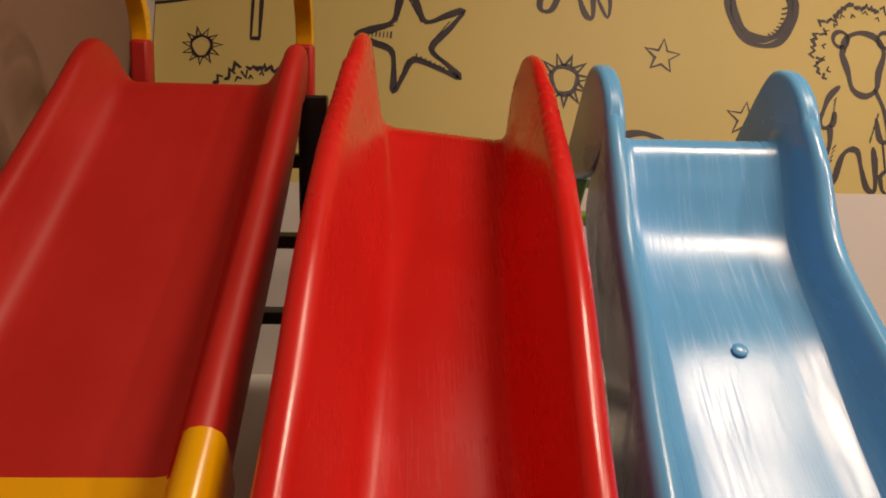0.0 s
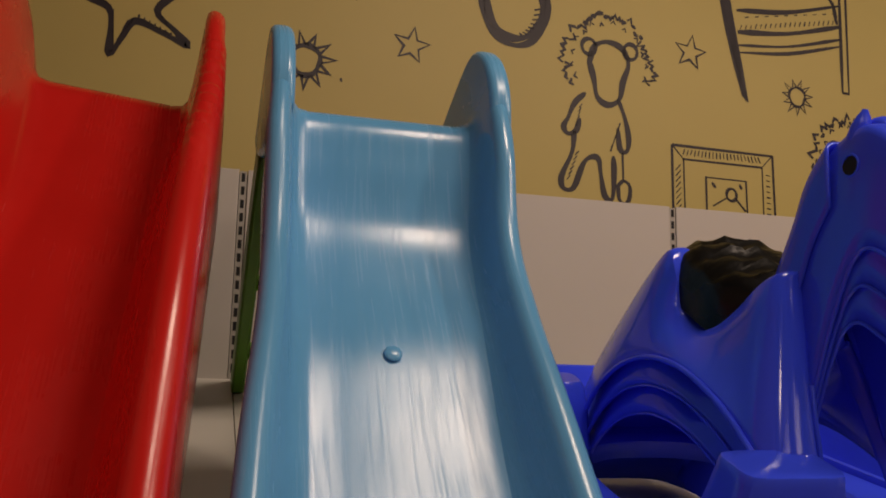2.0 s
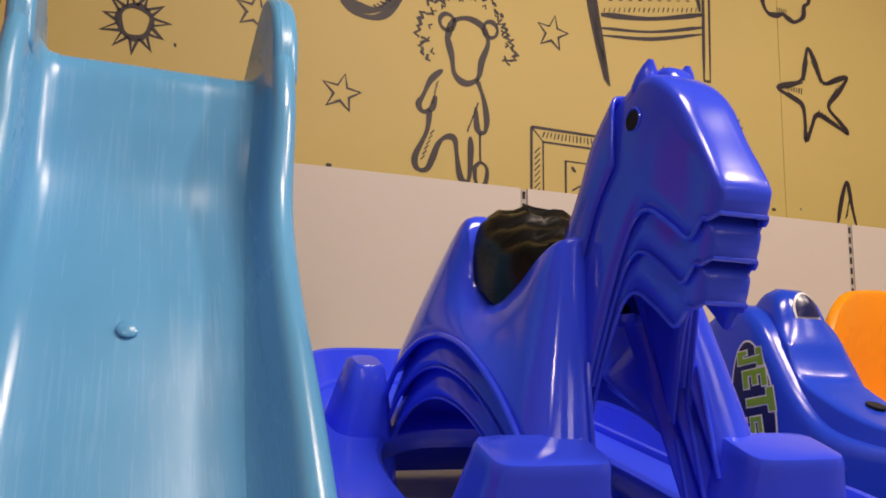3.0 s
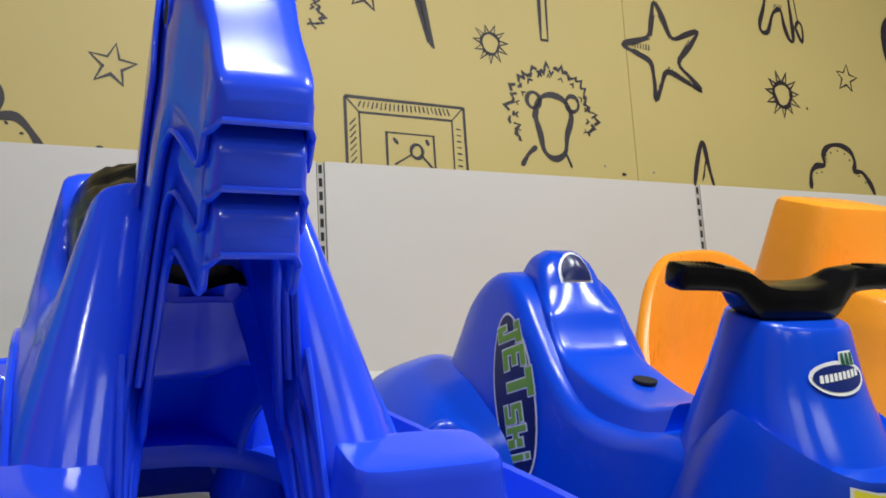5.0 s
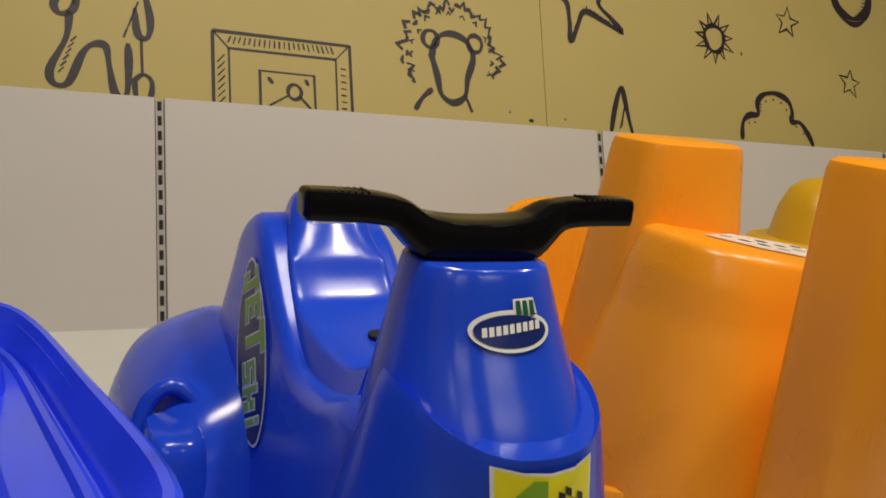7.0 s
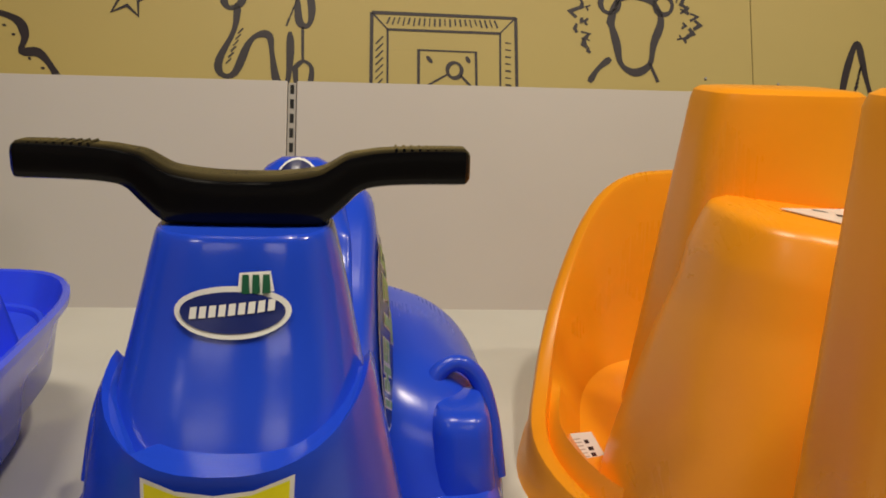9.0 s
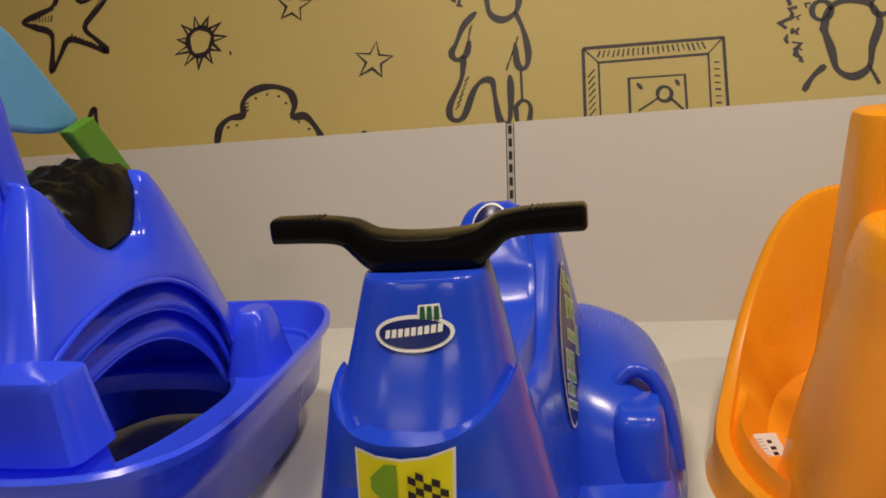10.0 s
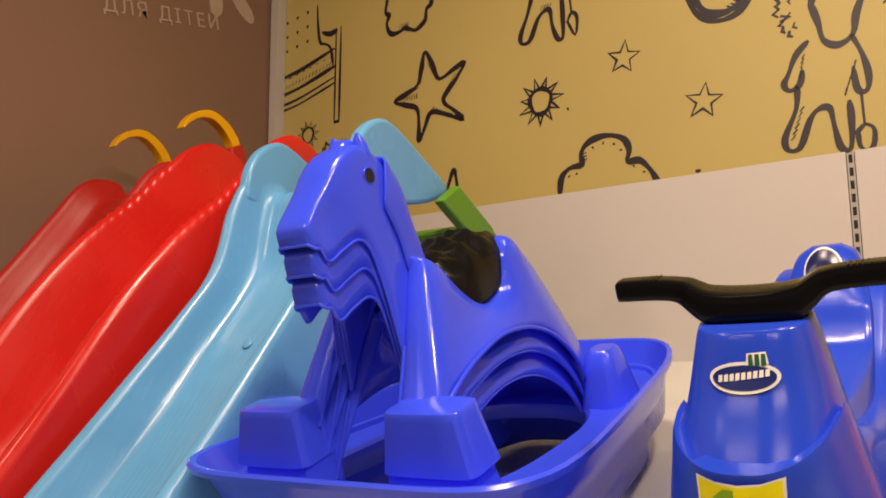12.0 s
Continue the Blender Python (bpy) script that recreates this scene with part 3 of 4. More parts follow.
part("seat_hole", bm, SLOT, jet, "dark moulding hole in the seat", pose(JX + 0.012, -1.02, 0.479))
# rear pods: rounded fenders with a pocket in the front face and a low foot step in it
POD = glide([(DECK + 0.002, 0.120, 0.250, -0.745), (0.230, 0.116, 0.228, -0.735), (0.300, 0.107, 0.205, -0.722), (0.348, 0.090, 0.172, -0.702), (0.376, 0.062, 0.108, -0.685), (0.388, 0.034, 0.060, -0.680), (0.390, 0.010, 0.020, -0.680)], 26)
for s in (-1, 1):
    bm = loft([[(JX + s * (0.160 - 0.10 * max(0.0, z - 0.25)) + a, b, z - 0.22 * max(0.0, z - 0.22) * s * a / 0.1) for a, b in squircle(0, cy, hx, hy, 56, 2.9)] for z, hx, hy, cy in POD])
    part("rear_pod", bm, JETBLUE, jet, "", None, 60)
    arch_run = glide([(0.158, -0.925, 0.225), (0.162, -0.900, 0.300), (0.176, -0.880, 0.352), (0.205, -0.872, 0.372), (0.234, -0.872, 0.352), (0.252, -0.885, 0.300), (0.262, -0.905, 0.225)], 28)
    part("pocket_rim", tube([(JX + s * q[0], q[1] + 0.026, q[2] - 0.012) for q in arch_run], 0.012, 10), JETBLUE, jet)
    step = [[(JX + s * 0.208 + a, b, z) for a, b in squircle(0, -0.890 - 0.012 * (k - 1), 0.038 * k, 0.060 * k, 32, 3.4)] for z, k in ((DECK + 0.004, 1.30), (0.24, 1.16), (0.300, 1.02), (0.318, 0.92), (0.325, 0.78), (0.327, 0.55))]
    part("foot_step", loft(step), JETBLUE, jet)
# steering column and the fairing round its foot
col = [(0.30, -1.305, 0.120, 0.140), (0.42, -1.297, 0.106, 0.138), (0.50, -1.284, 0.094, 0.112), (0.57, -1.266, 0.080, 0.078), (0.628, -1.255, 0.067, 0.060), (0.636, -1.254, 0.062, 0.055)]
rings = [[(JX + a, b, z) for a, b in squircle(0, cy, hx, hy, 40, 2.6)] for z, cy, hx, hy in glide(col, 24)]
part("column", loft(rings), JETBLUE, jet, "tapered steering column")
rings = []
for f, grow in ((0.0, 1.62), (0.35, 1.42), (0.7, 1.22), (0.90, 1.10), (0.97, 1.06), (1.0, 1.02), (0.985, 0.97)):
    ring = []
    for a, b in squircle(0, 0, 1, 1, 48, 2.5):
        front = max(0.0, -b)
        ztop = 0.543 - 0.036 * front ** 1.8 - 0.140 * max(0, b)
        z = DECK + 0.03 + (ztop - DECK - 0.03) * f
        ring.append((JX + a * (0.096 - 0.004 * f) * grow * (1 + 0.10 * (1 - f)), -1.285 + b * (0.122 + 0.005 * front) * (0.62 + 0.38 * min(grow, 1.5)), z))
    rings.append(ring)
part("front_fairing", loft(rings), JETBLUE, jet, "raised fairing round the column foot")
# handlebar
half = [(0.0, 0.653, 0.0185, 0.030), (0.030, 0.6535, 0.0190, 0.030), (0.055, 0.6555, 0.0205, 0.027), (0.066, 0.6605, 0.0205, 0.025), (0.078, 0.669, 0.0185, 0.022), (0.090, 0.6755, 0.0145, 0.019), (0.106, 0.6785, 0.0138, 0.018), (0.135, 0.680, 0.0138, 0.017), (0.166, 0.6805, 0.0138, 0.017), (0.171, 0.6805, 0.0130, 0.016), (0.174, 0.6805, 0.010, 0.012)]
bar = glide([(-a, b, c, d) for a, b, c, d in reversed(half)] + half[1:], 85)
rings = [[(JX + 0.965 * q[0], -1.250 + a, q[1] + b) for a, b in squircle(0, 0, q[3], q[2], 24, 5.5)] for q in bar]
hb = part("handlebar", loft(rings), BLACKP, jet, "glossy black handlebar")
for s in (-1, 1):
    for k in range(8):
        x0 = JX + s * (0.112 + 0.006 * k)
        part("grip_rib", tube([(x0, -1.262, 0.6931), (x0, -1.250, 0.6934), (x0, -1.238, 0.6931)], 0.0011, 6), BLACKP, hb)


def decal(name, outline, material, parent, put, lift=0.0, label=""):
    """A thin label: an outline in its own plane, laid on by put(u, v, lift)."""
    bm = bmesh.new()
    mid = bm.verts.new(put(sum(p[0] for p in outline) / len(outline), sum(p[1] for p in outline) / len(outline), lift))
    ring = [bm.verts.new(put(u, v, lift)) for u, v in outline]
    inner = [bm.verts.new(put(0.5 * u + 0.5 * sum(p[0] for p in outline) / len(outline), 0.5 * v + 0.5 * sum(p[1] for p in outline) / len(outline), lift)) for u, v in outline]
    n = len(ring)
    for i in range(n):
        bm.faces.new((ring[i], ring[(i + 1) % n], inner[(i + 1) % n], inner[i]))
        bm.faces.new((inner[i], inner[(i + 1) % n], mid))
    return part(name, bm, material, parent, label)


def on_column(u, v, lift):
    """u across the front of the column from its middle, v the height."""
    g = np.array(glide(col, 60))
    cy, hx, hy = (float(np.interp(v, g[:, 0], g[:, k])) for k in (1, 2, 3))
    b = hy * (1 - min(0.999, abs(u / hx)) ** 2.6) ** (1 / 2.6)
    return (JX + u, cy - b - 0.0025 - lift, v)


def ellipse(cu, cv, a, b, n=32):
    return [(cu + a * math.cos(2 * math.pi * k / n), cv + b * math.sin(2 * math.pi * k / n)) for k in range(n)]


badge = decal("badge", ellipse(0.000, 0.589, 0.040, 0.0165), WHITE, jet, on_column, 0.0, "white-edged oval badge")
decal("badge_field", ellipse(0.000, 0.589, 0.036, 0.013), BADGE, badge, on_column, 0.0006)
for k in range(9):
    u = -0.029 + 0.0066 * k
    v = 0.5845 + 0.10 * (u + 0.03)
    decal("badge_bar", [(u, v), (u + 0.0048, v + 0.0005), (u + 0.0052, v + 0.0078), (u + 0.0006, v + 0.0072)], WHITE, badge, on_column, 0.0012)
decal("badge_edge", [(0.003, 0.600), (0.028, 0.602), (0.025, 0.615), (0.004, 0.614)], WHITE, badge, on_column, 0.0003)
for k in range(3):
    decal("badge_tooth", [(0.006 + 0.007 * k, 0.601), (0.0115 + 0.007 * k, 0.601), (0.0105 + 0.007 * k, 0.613), (0.006 + 0.007 * k, 0.613)], DGREEN, badge, on_column, 0.0010)


def on_fairing(u, v, lift):
    """The sloping front of the fairing."""
    f = (v - 0.42) / 0.08
    return (JX + u, -1.434 + 0.016 * f + 7.0 * u * u - lift, v)


shield = [(-0.040, 0.405), (0.040, 0.405), (0.046, 0.440), (0.048, 0.5045), (0.024, 0.5005), (0.0, 0.4995), (-0.024, 0.5005), (-0.048, 0.5035), (-0.046, 0.440)]
card = decal("race_sticker", shield, WHITE, jet, on_fairing, 0.004, "yellow racing sticker with flag")
decal("sticker_field", [(u * 0.94, 0.455 + (v - 0.455) * 0.95) for u, v in shield], STYEL, card, on_fairing, 0.0048)
decal("sticker_figure", [(-0.028, 0.410), (-0.004, 0.410), (-0.004, 0.4945), (-0.016, 0.4945), (-0.031, 0.481), (-0.030, 0.470), (-0.020, 0.474)], LIME, card, on_fairing, 0.0056)
for i in range(5):
    for j in range(4):
        if (i + j) % 2 == 0:
            u, v = 0.006 + 0.007 * i, 0.466 + 0.0065 * j - 0.0035 * i
            decal("flag_check", [(u, v), (u + 0.007, v - 0.0035), (u + 0.007, v + 0.003), (u, v + 0.0065)], INK, card, on_fairing, 0.0056)


def on_side(s):
    """The flank's outside: u runs up the slanting oval, v across it."""
    def put(u, v, lift):
        y, z = -0.878 + 0.51 * u - 0.86 * v, 0.417 + 0.86 * u + 0.51 * v
        rows = glide(flank, 80)
        a = np.array(rows)
        q = [float(np.interp(y, a[:, 0], a[:, k])) for k in range(6)]
        f = min(1.0, max(0.0, (z - q[3]) / max(0.05, (q[1] - q[3]) * 0.9)))
        w = q[5] + (q[4] - q[5]) * f ** 0.9
        return (JX + s * (w + 0.0030 + lift), y, z)
    return put


for s in (-1, 1):
    put = on_side(s)
    oval = decal("side_sticker", ellipse(0, 0, 0.126, 0.046, 36), WHITE, jet, put, 0.0, "tall oval sticker with green lettering")
    decal("sticker_field", ellipse(0, 0, 0.122, 0.0425, 36), NAVY, oval, put, 0.0006)
    # lettering: J E T in tall capitals, s k i smaller, read down the flank
    glyphs = {"J": [(0.0, 0.75, 1.0, 1.0), (0.45, 0.0, 0.75, 1.0), (0.0, 0.0, 0.6, 0.22), (0.0, 0.0, 0.25, 0.4)],
              "E": [(0, 0, 0.3, 1), (0, 0.78, 1, 1), (0, 0.39, 0.85, 0.61), (0, 0, 1, 0.22)],
              "T": [(0, 0.76, 1, 1), (0.34, 0, 0.66, 1)],
              "s": [(0, 0.8, 1, 1), (0, 0.4, 1, 0.6), (0, 0, 1, 0.2), (0, 0.5, 0.3, 0.9), (0.7, 0.1, 1, 0.5)],
              "k": [(0, 0, 0.3, 1), (0.3, 0.3, 0.62, 0.55), (0.6, 0.45, 1.0, 0.75), (0.6, 0.0, 1.0, 0.35)],
              "i": [(0.3, 0, 0.7, 0.68), (0.3, 0.8, 0.7, 1)]}
    at = 0.106
    for ch, wide, tall, low in (("J", 0.032, 0.056, -0.022), ("E", 0.032, 0.050, -0.014), ("T", 0.042, 0.058, -0.012), ("s", 0.028, 0.038, -0.024), ("k", 0.030, 0.042, -0.024), ("i", 0.020, 0.042, -0.024)):
        for x0, y0, x1, y1 in glyphs[ch]:
            for grow, mat, up in ((0.0022, WHITE, 0.0010), (0.0, LIME, 0.0016)):
                u0, u1 = at - wide * x0 + grow, at - wide * x1 - grow
                v0, v1 = low + tall * y0 - grow, low + tall * y1 + grow
                decal("letter", [(u0, s * v0 * -1), (u1, s * v0 * -1), (u1, s * v1 * -1), (u0, s * v1 * -1)], mat, oval, put, up)
        at -= wide + 0.005


def on_back(u, v, lift):
    """The upper face of the back rest."""
    rows = glide(seat, 90)
    face = [r for r in rows if -0.905 < r[0] < -0.801]
    y = float(np.interp(v, [r[1] for r in face], [r[0] for r in face]))
    bow = 11.0 * u * u
    return (JX + u, y - 0.0015 - lift + bow * 0.7, v + 0.0015 + 0.6 * lift - bow * 0.7)


arch = [(-0.030, 0.584), (0.030, 0.584)] + [(0.030 * math.cos(a), 0.594 + 0.026 * math.sin(a)) for a in [k * math.pi / 12 for k in range(13)]]
win = decal("back_sticker", arch, WHITE, jet, on_back, 0.0035, "half-round black and white sticker")
decal("sticker_field", [(u * 0.88, 0.600 + (v - 0.600) * 0.86) for u, v in arch], NAVY, win, on_back, 0.0045)


# ---- orange rocker with hump, post and dished wing ----
rocker = thing("orange_rocker", "orange plastic toddler rocker with hump, posts and dished wing", "ride-on toy")
OXC, OYC = 2.20, -0.925
hump = [(DECK, 0.300, 0.260), (0.24, 0.285, 0.245), (0.38, 0.245, 0.205), (0.50, 0.205, 0.165), (0.548, 0.188, 0.148), (0.566, 0.178, 0.138), (0.575, 0.160, 0.120)]
rings = [[(OXC + a + 0.02 * (0.58 - z), OYC + b - 0.05 * (0.58 - z), z - 0.02 * (a / 0.18) * (z > 0.5)) for a, b in squircle(0, 0, hx, hy, 56, 2.7)] for z, hx, hy in glide(hump, 26)]
part("hump", loft(rings), ORANGE, rocker)


def post(cx, cy, top, hx, hy, foot, grow, name):
    rows = [(foot, grow, grow), (foot + (top - foot) * 0.5, 1 + (grow - 1) * 0.5, 1 + (grow - 1) * 0.5), (top - 0.016, 1.02, 1.02), (top - 0.005, 0.99, 0.98), (top, 0.92, 0.88), (top + 0.002, 0.7, 0.6)]
    rings = [[(cx + a, cy + b, z) for a, b in squircle(0, 0, hx * k, hy * q, 48, 4.0)] for z, k, q in rows]
    return part(name, loft(rings), ORANGE, rocker)


post(2.145, -0.770, 0.722, 0.104, 0.075, 0.25, 1.55, "post")
post(2.135, -1.235, 0.745, 0.115, 0.070, 0.165, 1.16, "post")
# dished wing: rim height round the left and back
wing = glide([(1.968, -1.082, 0.235), (1.878, -0.962, 0.215), (1.838, -0.802, 0.225), (1.863, -0.662, 0.270), (1.908, -0.542, 0.370), (1.968, -0.462, 0.480), (2.033, -0.422, 0.540), (2.118, -0.402, 0.556), (2.238, -0.402, 0.552), (2.358, -0.422, 0.50)], 44)
rings = []
for i, (px, py, pz) in enumerate(wing):
    c = Vector((2.14, -0.82))
    d = (Vector((px, py)) - c).normalized()
    prof = [(0.030, DECK, 1), (0.012, DECK + 0.02, 1), (0.004, pz - 0.012, 0), (0.0, pz - 0.003, 0), (-0.010, pz, 0), (-0.021, pz - 0.004, 0), (-0.026, pz - 0.016, 0), (-0.040, DECK + 0.06 + 0.3 * (pz - DECK), 0), (-0.075, DECK + 0.035 + 0.08 * (pz - DECK), 1), (-0.16, DECK + 0.025, 1), (-0.16, DECK, 1)]
    rings.append([(px + d.x * o * (0.6 if q and o > 0 else 1.0), py + d.y * o * (0.6 if q and o > 0 else 1.0), z) for o, z, q in prof])
part("wing", loft(rings), ORANGE, rocker, "dished orange side wing with rolled rim")
bm = box(-0.029, 0.029, -0.0005, 0.0005, -0.026, 0.026)
tag = part("price_tag", bm, WHITE, rocker, "white price sticker with dark print", pose(1.915, -0.790, 0.207, -58, 10, 30))
for k, (u, v, w) in enumerate(((0.008, 0.010, 0.008), (0.009, -0.002, 0.010), (0.008, -0.012, 0.009))):
    part("print_bar", box(u - w / 2, u + w / 2, -0.0011, -0.0006, v - 0.003, v + 0.003), INK, tag)
for k in range(6):
    part("print_bar", box(-0.018, -0.002, -0.0010, -0.0006, -0.015 + 0.006 * k, -0.0135 + 0.006 * k), GREY, tag)
top = [(2.090, -0.930), (2.145, -0.995), (2.230, -1.030), (2.330, -1.025), (2.340, -0.955), (2.340, -0.875), (2.210, -0.860)]
lab = part("top_sticker", loft([[(a, b, 0.5755 - 0.111 * 0.0 - 0.02 * ((a - OXC) / 0.18) + dz) for a, b in top] for dz in (0.0008, 0.002)]), PINK, rocker, "pale printed sticker on the hump")
for k in range(9):
    a, b = 2.14 + 0.02 * k, -0.905 - 0.011 * (k % 4) * 2 - 0.01
    part("print_bar", loft([[(a + u, b + v, 0.578 - 0.02 * ((a + u - OXC) / 0.18) + dz) for u, v in ((0, 0), (0.017, -0.004), (0.016, 0.008), (0.002, 0.010))] for dz in (0.0, 0.0006)]), (GREY, INK, NAVY)[k % 3], lab)

# yellow rocker further along the podium
far = thing("yellow_rocker", "mustard yellow plastic rocker beside the orange one", "ride-on toy")
rows = [(DECK, 0.22), (0.30, 0.19), (0.44, 0.155), (0.478, 0.150), (0.486, 0.142), (0.488, 0.108), (0.500, 0.104), (0.56, 0.094), (0.605, 0.076), (0.628, 0.048), (0.636, 0.018)]
part("body", loft([[(2.84 + a, -0.50 + b, z) for a, b in squircle(0, 0, r, r, 40, 2.3)] for z, r in rows]), plastic("mustard_plastic", (0.62, 0.36, 0.015), 0.32, 0.06), far)


# ---- line drawings printed on the yellow boards ----
pen = random.Random(7)
INK_Y = 2.7088


def stroke(bm, points, width, closed=False, smooth=4):
    """A flat inked line on the wall, x and z, with an uneven hand."""
    pts = list(points)
    if smooth and len(pts) > 2:
        src = pts + pts[:1] if closed else pts
        pts = [tuple(p) for p in glide(src, (len(src) - 1) * smooth + 1)]
        if closed:
            pts = pts[:-1]
    n = len(pts)
    left, right = [], []
    wob = pen.random() * 6
    for i, (a, b) in enumerate(pts):
        p = pts[i - 1] if (i or closed) else pts[i]
        q = pts[(i + 1) % n] if (i < n - 1 or closed) else pts[i]
        d = Vector((q[0] - p[0], q[1] - p[1]))
        d = d.normalized() if d.length else Vector((1, 0))
        w = 0.92 * width * (1 + 0.25 * math.sin(wob + i * 0.7))
        if not closed and i in (0, n - 1):
            w *= 0.55
        left.append(bm.verts.new((a - d.y * w, INK_Y, b + d.x * w)))
        right.append(bm.verts.new((a + d.y * w, INK_Y, b - d.x * w)))
    for i in range(n if closed else n - 1):
        j = (i + 1) % n
        bm.faces.new((left[i], left[j], right[j], right[i]))


def blot(bm, x, z, rx, rz, turn=0.0):
    ring = [bm.verts.new((x + rx * math.cos(a) * math.cos(turn) - rz * math.sin(a) * math.sin(turn), INK_Y, z + rx * math.cos(a) * math.sin(turn) + rz * math.sin(a) * math.cos(turn))) for a in [k * math.pi / 5 for k in range(10)]]
    bm.faces.new(ring)


def drawing(name, bm, label=""):
    return part(name, bm, INK, back, label)


def star(x, z, r, turn, width=0.0050):
    bm = bmesh.new()
    pts = []
    for k in range(5):
        for f, rr in ((0, 1), (0.5, 0.42)):
            a = turn + (k + f) * 2 * math.pi / 5
            rr *= r * (1 + 0.08 * pen.uniform(-1, 1))
            pts.append((x + rr * math.cos(a), z + rr * math.sin(a)))
    stroke(bm, pts, width, True, 0)
    drawing("star_drawing", bm)


def sun(x, z, r, width=0.0068):
    bm = bmesh.new()
    stroke(bm, [(x + 0.50 * r * math.cos(a) * (1 + 0.08 * math.sin(3 * a)), z + 0.55 * r * math.sin(a)) for a in [k * math.pi / 8 for k in range(16)]], width, True, 2)
    for k in range(11):
        a = k * 2 * math.pi / 11 + 0.15
        tip = r * pen.uniform(0.92, 1.08)
        b, c = a - 0.24, a + 0.24
        stroke(bm, [(x + 0.52 * r * math.cos(b), z + 0.56 * r * math.sin(b)), (x + tip * math.cos(a - 0.05), z + tip * math.sin(a - 0.05)), (x + 0.52 * r * math.cos(c), z + 0.56 * r * math.sin(c))], width, False, 0)
    drawing("sun_drawing", bm)


def starfish(x, z, k=1.0):
    bm = bmesh.new()
    tips = [(-0.020, 0.195), (0.178, 0.105), (0.165, -0.128), (-0.052, -0.182), (-0.180, 0.010)]
    dents = [(0.050, 0.062), (0.070, -0.030), (0.012, -0.070), (-0.062, -0.042), (-0.058, 0.060)]
    pts = []
    for i in range(5):
        t, d, e = Vector(tips[i]), Vector(dents[i]), Vector(dents[i - 1])
        pts += [tuple(e + (t - e) * 0.55), tuple(t * 0.985), tuple(d + (t - d) * 0.55 + Vector((0.004, 0))), tuple(d)]
    stroke(bm, [(x + a * k, z + b * k) for a, b in pts], 0.0105, True, 4)
    for i in range(5):
        t, d, e = Vector(tips[i]), Vector(dents[i]), Vector(dents[i - 1])
        for p in (d, e):
            for s in range(6):
                f = 0.10 + 0.13 * s
                q = (p + (t - p) * f) * 0.80 + t * 0.03
                g = (t - p).normalized() * 0.008
                stroke(bm, [(x + q.x * k - g.x, z + q.y * k - g.y), (x + q.x * k + g.x, z + q.y * k + g.y)], 0.0042, False, 0)
    for p, t in ((dents[4], tips[4]), (dents[2], tips[2])):
        a = Vector((p[0], p[1] - 0.06 if p is dents[4] else p[1]))
        for s in range(9):
            q = a + (Vector(t) - a) * (s + 0.5) / 10
            stroke(bm, [(x + q.x * k, z + q.y * k), (x + q.x * k + 0.002, z + q.y * k + 0.024 - 0.0015 * s)], 0.0048, False, 0)
    drawing("starfish_drawing", bm)


